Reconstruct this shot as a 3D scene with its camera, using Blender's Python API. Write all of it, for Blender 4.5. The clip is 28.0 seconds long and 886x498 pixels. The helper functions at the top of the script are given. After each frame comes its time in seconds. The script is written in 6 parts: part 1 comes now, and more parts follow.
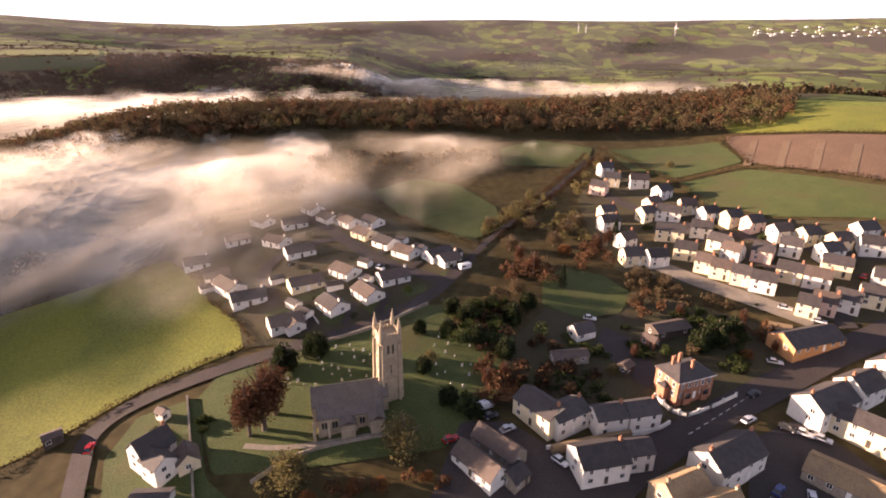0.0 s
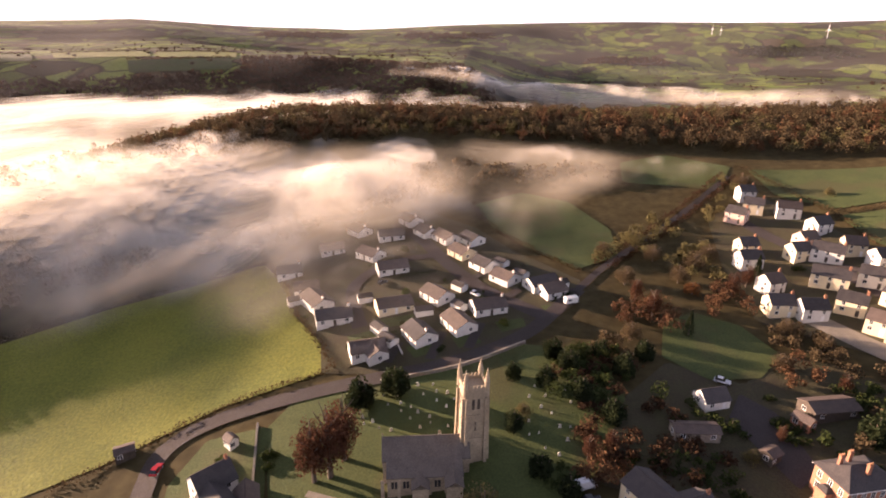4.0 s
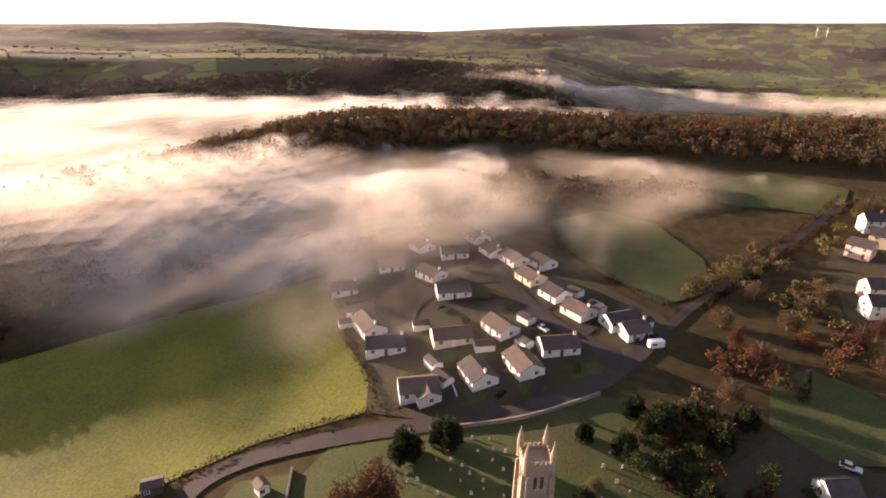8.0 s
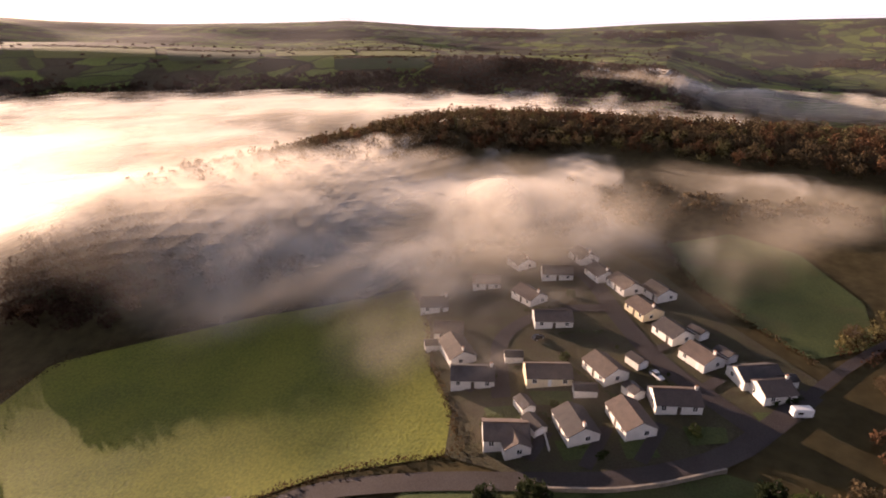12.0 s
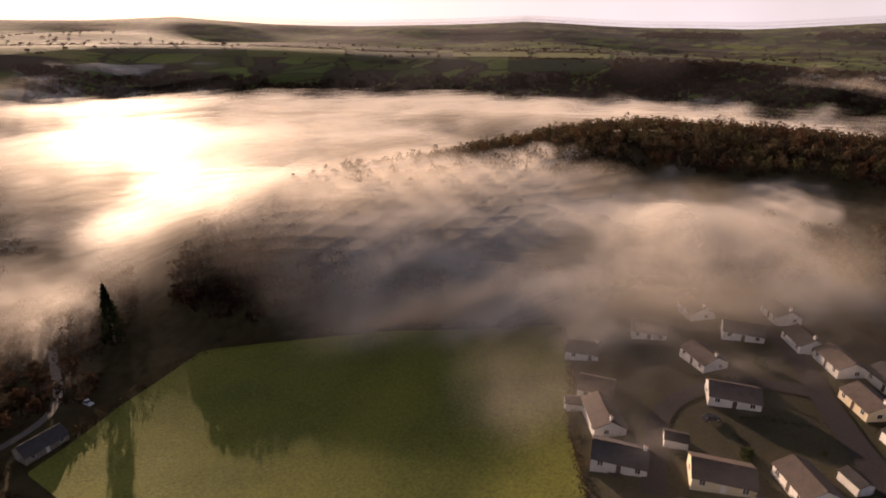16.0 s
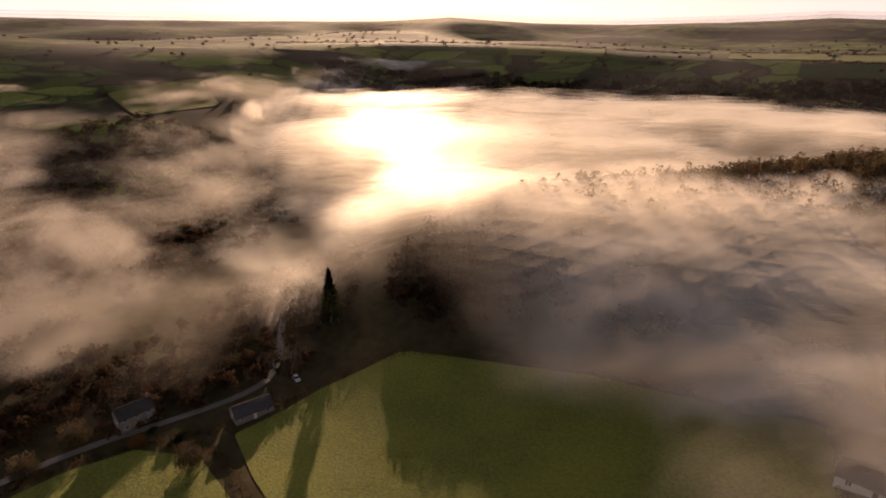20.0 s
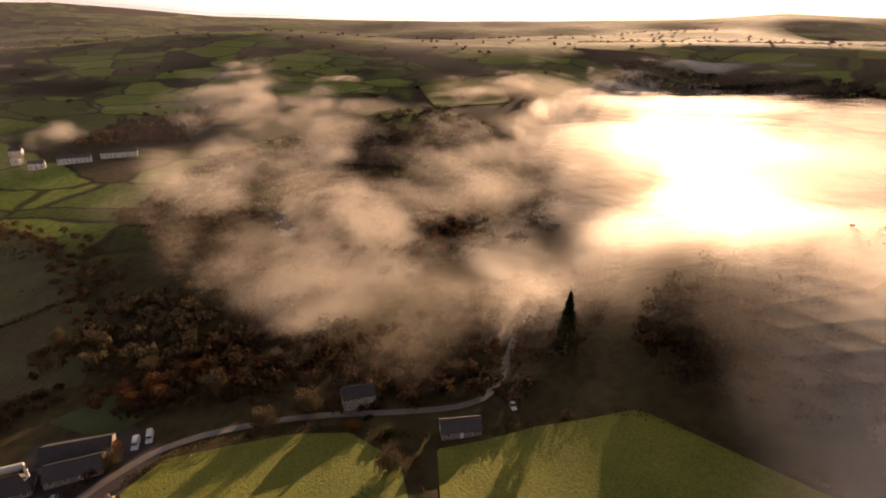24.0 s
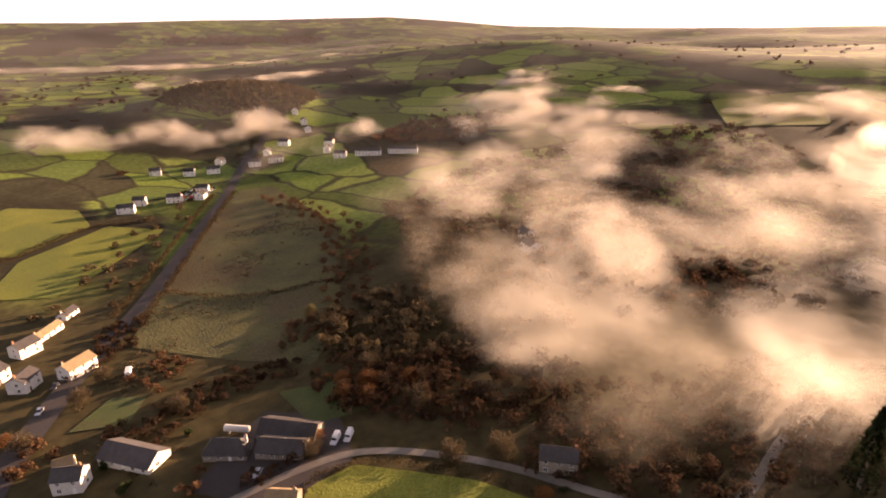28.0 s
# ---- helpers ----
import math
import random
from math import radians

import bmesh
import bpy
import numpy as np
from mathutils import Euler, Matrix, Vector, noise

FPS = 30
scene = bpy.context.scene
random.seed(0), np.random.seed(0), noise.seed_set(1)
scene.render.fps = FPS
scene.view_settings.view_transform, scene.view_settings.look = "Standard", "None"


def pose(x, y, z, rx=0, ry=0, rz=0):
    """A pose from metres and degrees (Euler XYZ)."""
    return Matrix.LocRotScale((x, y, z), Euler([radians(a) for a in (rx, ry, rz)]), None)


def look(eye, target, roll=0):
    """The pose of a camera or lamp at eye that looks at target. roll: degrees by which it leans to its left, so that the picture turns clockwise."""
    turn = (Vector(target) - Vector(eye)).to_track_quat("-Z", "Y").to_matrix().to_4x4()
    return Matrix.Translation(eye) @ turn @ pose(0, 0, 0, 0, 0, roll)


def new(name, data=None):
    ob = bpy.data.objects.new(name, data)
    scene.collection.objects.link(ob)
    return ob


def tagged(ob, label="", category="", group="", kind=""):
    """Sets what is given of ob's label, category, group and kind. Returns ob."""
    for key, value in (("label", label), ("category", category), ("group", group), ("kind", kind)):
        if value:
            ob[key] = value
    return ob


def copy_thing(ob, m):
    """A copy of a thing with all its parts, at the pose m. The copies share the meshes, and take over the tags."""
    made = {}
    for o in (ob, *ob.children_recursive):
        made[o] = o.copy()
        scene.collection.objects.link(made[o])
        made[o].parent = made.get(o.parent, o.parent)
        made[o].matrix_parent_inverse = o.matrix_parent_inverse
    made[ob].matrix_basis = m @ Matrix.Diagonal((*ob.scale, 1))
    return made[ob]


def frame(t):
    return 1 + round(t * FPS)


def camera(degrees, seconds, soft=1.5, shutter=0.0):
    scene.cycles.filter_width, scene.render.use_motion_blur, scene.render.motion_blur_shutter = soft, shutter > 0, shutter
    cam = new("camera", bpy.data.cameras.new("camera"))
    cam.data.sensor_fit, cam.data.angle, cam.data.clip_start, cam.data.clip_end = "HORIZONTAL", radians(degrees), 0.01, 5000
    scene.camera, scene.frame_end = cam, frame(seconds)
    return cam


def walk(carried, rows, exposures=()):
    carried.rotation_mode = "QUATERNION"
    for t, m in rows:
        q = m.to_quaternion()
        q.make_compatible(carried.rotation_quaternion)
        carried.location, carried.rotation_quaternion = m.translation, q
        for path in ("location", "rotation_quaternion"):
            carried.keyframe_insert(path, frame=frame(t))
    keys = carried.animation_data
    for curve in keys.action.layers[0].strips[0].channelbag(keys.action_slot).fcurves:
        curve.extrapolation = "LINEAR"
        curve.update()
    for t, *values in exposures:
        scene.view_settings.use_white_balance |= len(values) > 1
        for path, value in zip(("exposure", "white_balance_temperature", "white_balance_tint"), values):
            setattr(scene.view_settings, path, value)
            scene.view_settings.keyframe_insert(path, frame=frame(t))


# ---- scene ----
cam = camera(77.0, 28.0, soft=1.9)
PATH = [
    (0, (-1.512, 1.814, 84.098), (-1.473, 3.685, 83.392), 0.8),
    (0.5, (-1.472, 4.308, 84.1), (-1.433, 6.179, 83.394), 0.8),
    (1, (-1.409, 6.873, 84.09), (-1.371, 8.744, 83.385), 0.8),
    (1.5, (-1.305, 9.538, 84.075), (-1.285, 11.41, 83.37), 0.8),
    (2, (-1.193, 12.254, 84.065), (-1.21, 14.127, 83.362), 0.7),
    (2.5, (-1.129, 15.096, 84.066), (-1.254, 16.964, 83.363), 0.8),
    (3, (-1.115, 18.017, 84.068), (-1.338, 19.876, 83.366), 0.8),
    (3.5, (-1.208, 21.018, 84.059), (-1.498, 22.867, 83.356), 0.8),
    (5.5, (-2.242, 32.942, 83.984), (-2.658, 34.772, 83.291), 0.7),
    (6, (-2.64, 35.634, 84.036), (-3.093, 37.455, 83.343), 0.8),
    (6.5, (-2.993, 38.123, 84.109), (-3.467, 39.933, 83.402), 0.7),
    (7, (-3.411, 40.453, 84.159), (-3.927, 42.252, 83.454), 0.7),
    (7.5, (-3.93, 42.617, 84.167), (-4.47, 44.412, 83.47), 0.6),
    (8, (-4.47, 44.492, 84.177), (-5.045, 46.276, 83.478), 0.8),
    (8.5, (-4.807, 46.205, 84.208), (-5.407, 47.975, 83.496), 0.7),
    (9, (-5.19, 48.035, 84.218), (-5.834, 49.79, 83.507), 0.7),
    (9.5, (-5.693, 50.103, 84.244), (-6.387, 51.839, 83.534), 0.7),
    (10, (-6.338, 52.379, 84.297), (-7.075, 54.097, 83.586), 0.6),
    (10.5, (-7.084, 54.695, 84.355), (-7.865, 56.393, 83.643), 0.6),
    (11, (-8.091, 57.04, 84.421), (-8.913, 58.718, 83.709), 0.6),
    (11.5, (-9.218, 59.279, 84.443), (-10.081, 60.938, 83.733), 0.6),
    (12, (-10.504, 61.566, 84.443), (-11.407, 63.204, 83.733), 0.7),
    (12.5, (-11.873, 64.005, 84.441), (-12.818, 65.619, 83.732), 0.8),
    (14.5, (-17.416, 74.398, 84.57), (-18.591, 75.852, 83.858), 0.7),
    (15, (-18.887, 77.011, 84.593), (-20.117, 78.419, 83.881), 0.7),
    (15.5, (-20.481, 79.522, 84.616), (-21.768, 80.877, 83.904), 0.7),
    (16, (-22.213, 81.916, 84.623), (-23.555, 83.217, 83.91), 0.7),
    (16.5, (-23.996, 84.228, 84.639), (-25.401, 85.46, 83.925), 0.7),
    (17, (-25.892, 86.486, 84.657), (-27.361, 87.639, 83.941), 0.7),
    (17.5, (-27.898, 88.631, 84.681), (-29.415, 89.718, 83.963), 0.7),
    (18, (-30.005, 90.711, 84.673), (-31.577, 91.716, 83.952), 0.7),
    (18.5, (-32.234, 92.674, 84.635), (-33.859, 93.59, 83.913), 0.8),
    (19, (-34.542, 94.566, 84.614), (-36.212, 95.395, 83.89), 0.8),
    (19.5, (-36.911, 96.422, 84.563), (-38.631, 97.14, 83.839), 0.8),
    (20, (-39.415, 98.211, 84.49), (-41.175, 98.824, 83.765), 0.7),
    (20.5, (-42.064, 99.925, 84.407), (-43.857, 100.433, 83.68), 0.7),
    (21, (-44.831, 101.48, 84.312), (-46.651, 101.873, 83.583), 0.6),
    (21.5, (-47.693, 102.788, 84.208), (-49.534, 103.068, 83.477), 0.6),
    (23.5, (-59.501, 106.432, 83.285), (-61.352, 106.246, 82.55), 0.5),
    (24, (-62.542, 107.093, 83.153), (-64.375, 106.778, 82.419), 0.4),
    (24.5, (-65.656, 107.543, 83.026), (-67.463, 107.103, 82.29), 0.3),
    (25, (-68.843, 107.791, 82.894), (-70.614, 107.226, 82.157), 0.2),
    (25.5, (-72.011, 107.843, 82.771), (-73.744, 107.169, 82.035), 0.1),
    (26, (-75.225, 107.693, 82.633), (-76.918, 106.922, 81.898), -0.0),
    (26.5, (-78.507, 107.36, 82.52), (-80.153, 106.494, 81.784), -0.1),
    (27, (-81.786, 106.854, 82.408), (-83.38, 105.896, 81.672), -0.2),
    (27.5, (-85.094, 106.15, 82.322), (-86.629, 105.099, 81.589), -0.3),
    (28, (-88.385, 105.329, 82.241), (-89.866, 104.188, 81.53), -0.1),
]
walk(cam, [(t, look(e, g, r)) for t, e, g, r in PATH], exposures=[(0.0, 2.2, 6550, 35), (6.0, 2.02, 6500, 35), (12.0, 1.48, 6450, 34), (17.0, 0.72, 6700, 33), (21.0, 0.86, 7450, 33), (25.0, 1.5, 7950, 34), (28.0, 2.15, 7700, 37)])

# ---- world, sun, exposure ----
SUN_AZ, SUN_EL = 76.0, 7.6          # degrees left of +y, and above the horizon
scene.cycles.transparent_max_bounces = 72
world = bpy.data.worlds.new("sky")
scene.world = world
world.use_nodes = True
wn = world.node_tree.nodes
sky = wn.new("ShaderNodeTexSky")
sky.sky_type, sky.sun_disc = "NISHITA", False
sky.sun_elevation, sky.sun_rotation = radians(SUN_EL), radians(-SUN_AZ)
sky.altitude, sky.air_density, sky.dust_density, sky.ozone_density = 100, 1.0, 2.5, 1.0
wn["Background"].inputs["Strength"].default_value = 0.072
veil, vmix = wn.new("ShaderNodeTexNoise"), wn.new("ShaderNodeMix")
veil.inputs["Scale"].default_value, veil.inputs["Detail"].default_value = 2.2, 5
vmix.data_type = "RGBA"
vr = wn.new("ShaderNodeMapRange")
for k, v in (("From Min", 0.35), ("From Max", 0.7), ("To Min", 0.62), ("To Max", 0.88)):
    vr.inputs[k].default_value = v
wl = world.node_tree.links
coord = wn.new("ShaderNodeTexCoord")
wl.new(coord.outputs["Generated"], veil.inputs["Vector"])
wl.new(veil.outputs["Fac"], vr.inputs["Value"])
wl.new(vr.outputs["Result"], vmix.inputs["Factor"])
glow, height, tint = wn.new("ShaderNodeMapRange"), wn.new("ShaderNodeSeparateXYZ"), wn.new("ShaderNodeMix")
for k, v in (("From Min", 0.0), ("From Max", 0.35), ("To Min", 0.0), ("To Max", 1.0)):
    glow.inputs[k].default_value = v
tint.data_type = "RGBA"
tint.inputs["A"].default_value, tint.inputs["B"].default_value = (10.0, 9.8, 9.6, 1.0), (1.2, 1.35, 1.6, 1.0)   # thin high cloud, pale towards the horizon
wl.new(coord.outputs["Generated"], height.inputs[0])
wl.new(height.outputs["Z"], glow.inputs["Value"])
wl.new(glow.outputs["Result"], tint.inputs["Factor"])
wl.new(tint.outputs["Result"], vmix.inputs["B"])
wl.new(sky.outputs["Color"], vmix.inputs["A"])
wl.new(vmix.outputs["Result"], wn["Background"].inputs["Color"])
sun = new("sun", bpy.data.lights.new("sun", "SUN"))
sun.data.energy, sun.data.angle, sun.data.color = 5.0, radians(0.6), (1.0, 0.77, 0.50)
SUN_DIR = Vector((-math.sin(radians(SUN_AZ)) * math.cos(radians(SUN_EL)), math.cos(radians(SUN_AZ)) * math.cos(radians(SUN_EL)), math.sin(radians(SUN_EL))))
sun.matrix_world = look(SUN_DIR * 500, (0, 0, 0))


# ---- materials ----
def material(name, a, b, rough=0.9, scale=1.0, fine=8.0, bump=0.3, spread=0.0, spec=0.3, c=None):
    """Two colours mixed by a broad and a fine noise, with grain in the relief. spread: how much single objects differ. c: a third colour in patches."""
    m = bpy.data.materials.new(name)
    m.use_nodes = True
    n, l = m.node_tree.nodes, m.node_tree.links
    bsdf = n["Principled BSDF"]
    bsdf.inputs["Roughness"].default_value = rough
    bsdf.inputs["Specular IOR Level"].default_value = spec
    geo = n.new("ShaderNodeNewGeometry")

    def noise_node(s, detail):
        t = n.new("ShaderNodeTexNoise")
        t.inputs["Scale"].default_value, t.inputs["Detail"].default_value = s, detail
        l.new(geo.outputs["Position"], t.inputs["Vector"])
        return t

    def ramp(src, lo, hi):
        r = n.new("ShaderNodeMapRange")
        r.inputs["From Min"].default_value, r.inputs["From Max"].default_value = lo, hi
        l.new(src, r.inputs["Value"])
        return r.outputs["Result"]

    def mix(f, x, y, mode="MIX"):
        k = n.new("ShaderNodeMix")
        k.data_type, k.blend_type = "RGBA", mode
        for sock, v in ((k.inputs["Factor"], f), (k.inputs["A"], x), (k.inputs["B"], y)):
            if isinstance(v, (tuple, float)):
                sock.default_value = v if isinstance(v, float) else (*v, 1.0)
            else:
                l.new(v, sock)
        return k.outputs["Result"]

    broad, grain = noise_node(scale, 4), noise_node(fine, 3)
    colour = mix(ramp(broad.outputs["Fac"], 0.35, 0.65), a, b)
    if c:
        colour = mix(ramp(noise_node(scale * 0.37, 3).outputs["Fac"], 0.52, 0.62), colour, c)
    colour = mix(0.35, colour, mix(ramp(grain.outputs["Fac"], 0.3, 0.7), tuple(v * 0.45 for v in a), tuple(min(1.0, v * 1.5) for v in b)))
    if spread:
        info, hsv = n.new("ShaderNodeObjectInfo"), n.new("ShaderNodeHueSaturation")
        l.new(ramp(info.outputs["Random"], 0, 1), hsv.inputs["Value"])
        n[hsv.name].inputs["Color"].default_value = (1, 1, 1, 1)
        r = n.new("ShaderNodeMapRange")
        r.inputs["To Min"].default_value, r.inputs["To Max"].default_value = 1 - spread, 1 + spread
        l.new(info.outputs["Random"], r.inputs["Value"])
        l.new(r.outputs["Result"], hsv.inputs["Value"])
        l.new(colour, hsv.inputs["Color"])
        colour = hsv.outputs["Color"]
    l.new(colour, bsdf.inputs["Base Color"])
    if bump:
        bp = n.new("ShaderNodeBump")
        bp.inputs["Strength"].default_value, bp.inputs["Distance"].default_value = bump, 0.6 / fine
        l.new(grain.outputs["Fac"], bp.inputs["Height"])
        l.new(bp.outputs["Normal"], bsdf.inputs["Normal"])
    return m


def foliage(name, a, b, island=0.5):
    """Leaves or twigs: two colours picked clump by clump, thin enough to glow a little against the sun."""
    m = bpy.data.materials.new(name)
    m.use_nodes = True
    n, l = m.node_tree.nodes, m.node_tree.links
    n.remove(n["Principled BSDF"])
    geo, tex = n.new("ShaderNodeNewGeometry"), n.new("ShaderNodeTexNoise")
    tex.inputs["Scale"].default_value = 0.09
    l.new(geo.outputs["Position"], tex.inputs["Vector"])
    k = n.new("ShaderNodeMix")
    k.data_type = "RGBA"
    k.inputs["A"].default_value, k.inputs["B"].default_value = (*a, 1), (*b, 1)
    fac = n.new("ShaderNodeMix")
    fac.inputs["Factor"].default_value = island
    l.new(tex.outputs["Fac"], fac.inputs["A"])
    l.new(geo.outputs["Random Per Island"], fac.inputs["B"])
    l.new(fac.outputs["Result"], k.inputs["Factor"])
    d, t, mx = n.new("ShaderNodeBsdfDiffuse"), n.new("ShaderNodeBsdfTranslucent"), n.new("ShaderNodeMixShader")
    mx.inputs["Fac"].default_value = 0.3
    for s in (d, t):
        l.new(k.outputs["Result"], s.inputs["Color"])
    l.new(d.outputs["BSDF"], mx.inputs[1])
    l.new(t.outputs["BSDF"], mx.inputs[2])
    l.new(mx.outputs["Shader"], n["Material Output"].inputs["Surface"])
    return m


def mist(name, peak, colour=(0.90, 0.82, 0.70), lo=1.8, hi=3.2, gloss=0.5, size=0.019, sheen=(0.97, 0.93, 0.84), detail=5, rough=0.5):
    """Fog: mostly see-through, a diffuse and a rough glossy surface in place of scattered sunlight; how thick a layer
    is comes from its own attribute and a drifting noise.
    """
    m = bpy.data.materials.new(name)
    m.use_nodes = True
    n, l = m.node_tree.nodes, m.node_tree.links
    n.remove(n["Principled BSDF"])
    geo, mp, tex = n.new("ShaderNodeNewGeometry"), n.new("ShaderNodeMapping"), n.new("ShaderNodeTexNoise")
    mp.inputs["Scale"].default_value, mp.inputs["Rotation"].default_value = (1.0, 0.8, 1.25), (0, 0, radians(-25))
    tex.inputs["Scale"].default_value, tex.inputs["Detail"].default_value, tex.inputs["Roughness"].default_value, tex.inputs["Distortion"].default_value = size, detail, rough, 0.35
    l.new(geo.outputs["Position"], mp.inputs["Vector"])
    l.new(mp.outputs["Vector"], tex.inputs["Vector"])
    at = n.new("ShaderNodeAttribute")
    at.attribute_name = "thickness"
    add, ms = n.new("ShaderNodeMath"), n.new("ShaderNodeMapRange")
    add.operation = "MULTIPLY_ADD"
    add.inputs[1].default_value = 3.0
    l.new(tex.outputs["Fac"], add.inputs[0])
    l.new(at.outputs["Fac"], add.inputs[2])
    ms.interpolation_type = "SMOOTHSTEP"
    for k, v in (("From Min", lo), ("From Max", hi), ("To Min", 0.0), ("To Max", peak)):
        ms.inputs[k].default_value = v
    l.new(add.outputs[0], ms.inputs["Value"])
    bp = n.new("ShaderNodeBump")
    bp.inputs["Strength"].default_value, bp.inputs["Distance"].default_value = 0.6, 8.0
    l.new(tex.outputs["Fac"], bp.inputs["Height"])
    d, g, tr = n.new("ShaderNodeBsdfDiffuse"), n.new("ShaderNodeBsdfGlossy"), n.new("ShaderNodeBsdfTransparent")
    l.new(bp.outputs["Normal"], d.inputs["Normal"]), l.new(geo.outputs["True Normal"], g.inputs["Normal"])
    g.distribution = "GGX"
    g.inputs["Roughness"].default_value = 0.64
    d.inputs["Color"].default_value, g.inputs["Color"].default_value = (*colour, 1), (*sheen, 1)
    m2, m3 = n.new("ShaderNodeMixShader"), n.new("ShaderNodeMixShader")
    m2.inputs["Fac"].default_value = gloss
    l.new(d.outputs[0], m2.inputs[1]), l.new(g.outputs[0], m2.inputs[2])
    l.new(ms.outputs["Result"], m3.inputs["Fac"])
    l.new(tr.outputs[0], m3.inputs[1]), l.new(m2.outputs[0], m3.inputs[2])
    l.new(m3.outputs[0], n["Material Output"].inputs["Surface"])
    return m


def patchwork(name):
    """Farmland seen far off: fields of a few greens and browns in irregular cells with dark hedge lines, under a coarse weave of woods."""
    m = bpy.data.materials.new(name)
    m.use_nodes = True
    n, l = m.node_tree.nodes, m.node_tree.links
    bsdf = n["Principled BSDF"]
    bsdf.inputs["Roughness"].default_value, bsdf.inputs["Specular IOR Level"].default_value = 0.95, 0.1
    geo, warp = n.new("ShaderNodeNewGeometry"), n.new("ShaderNodeTexNoise")
    flat = n.new("ShaderNodeMapping")
    flat.inputs["Scale"].default_value = (0.019, 0.012, 0.0)
    flat.inputs["Rotation"].default_value = (0, 0, 0.5)
    warp.inputs["Scale"].default_value, warp.inputs["Detail"].default_value = 0.012, 3
    shift, bend = n.new("ShaderNodeVectorMath"), n.new("ShaderNodeVectorMath")
    shift.operation, bend.operation = "SCALE", "ADD"
    shift.inputs["Scale"].default_value = 60.0
    l.new(geo.outputs["Position"], warp.inputs["Vector"])
    l.new(warp.outputs["Color"], shift.inputs[0])
    l.new(geo.outputs["Position"], bend.inputs[0]), l.new(shift.outputs[0], bend.inputs[1])
    l.new(bend.outputs[0], flat.inputs["Vector"])
    cell, edge = n.new("ShaderNodeTexVoronoi"), n.new("ShaderNodeTexVoronoi")
    edge.feature = "DISTANCE_TO_EDGE"
    for v in (cell, edge):
        v.inputs["Scale"].default_value = 1.0
        l.new(flat.outputs["Vector"], v.inputs["Vector"])
    sep = n.new("ShaderNodeSeparateColor")
    l.new(cell.outputs["Color"], sep.inputs["Color"])
    ramp = n.new("ShaderNodeValToRGB")
    ramp.color_ramp.interpolation = "CONSTANT"
    e = ramp.color_ramp.elements
    e[0].position, e[0].color = 0.0, (0.085, 0.11, 0.025, 1)
    e[1].position, e[1].color = 0.25, (0.15, 0.20, 0.035, 1)
    for p, c in ((0.45, (0.11, 0.15, 0.035, 1)), (0.62, (0.19, 0.23, 0.05, 1)), (0.76, (0.10, 0.075, 0.04, 1)), (0.85, (0.055, 0.05, 0.025, 1))):
        k = e.new(p)
        k.color = c
    l.new(sep.outputs["Red"], ramp.inputs["Fac"])
    hedge = n.new("ShaderNodeMapRange")
    for k, v in (("From Min", 0.02), ("From Max", 0.05), ("To Min", 0.85), ("To Max", 0.0)):
        hedge.inputs[k].default_value = v
    l.new(edge.outputs["Distance"], hedge.inputs["Value"])
    wood, wr = n.new("ShaderNodeTexNoise"), n.new("ShaderNodeMapRange")
    wood.inputs["Scale"].default_value, wood.inputs["Detail"].default_value = 0.0032, 6
    l.new(geo.outputs["Position"], wood.inputs["Vector"])
    wr.inputs["From Min"].default_value, wr.inputs["From Max"].default_value = 0.53, 0.56
    l.new(wood.outputs["Fac"], wr.inputs["Value"])
    top = n.new("ShaderNodeMath")
    top.operation = "MAXIMUM"
    l.new(hedge.outputs["Result"], top.inputs[0]), l.new(wr.outputs["Result"], top.inputs[1])
    grain, gm = n.new("ShaderNodeTexNoise"), n.new("ShaderNodeMix")
    grain.inputs["Scale"].default_value, grain.inputs["Detail"].default_value = 0.25, 6
    l.new(geo.outputs["Position"], grain.inputs["Vector"])
    dark = n.new("ShaderNodeMix")
    dark.data_type = gm.data_type = "RGBA"
    gm.blend_type = "OVERLAY"
    l.new(top.outputs[0], dark.inputs["Factor"])
    l.new(ramp.outputs["Color"], dark.inputs["A"])
    dark.inputs["B"].default_value = (0.035, 0.030, 0.016, 1)
    near, nd, nr = n.new("ShaderNodeMix"), n.new("ShaderNodeVectorMath"), n.new("ShaderNodeMapRange")
    near.data_type, nd.operation = "RGBA", "DISTANCE"
    nd.inputs[1].default_value = (-60, 120, 0)
    l.new(geo.outputs["Position"], nd.inputs[0]), l.new(nd.outputs["Value"], nr.inputs["Value"])
    nr.inputs["From Min"].default_value, nr.inputs["From Max"].default_value = 330, 420
    l.new(nr.outputs["Result"], near.inputs["Factor"])
    near.inputs["A"].default_value = (0.058, 0.046, 0.02, 1)
    l.new(dark.outputs["Result"], near.inputs["B"])
    gm.inputs["Factor"].default_value = 0.7
    l.new(near.outputs["Result"], gm.inputs["A"]), l.new(grain.outputs["Fac"], gm.inputs["B"])
    l.new(gm.outputs["Result"], bsdf.inputs["Base Color"])
    return m


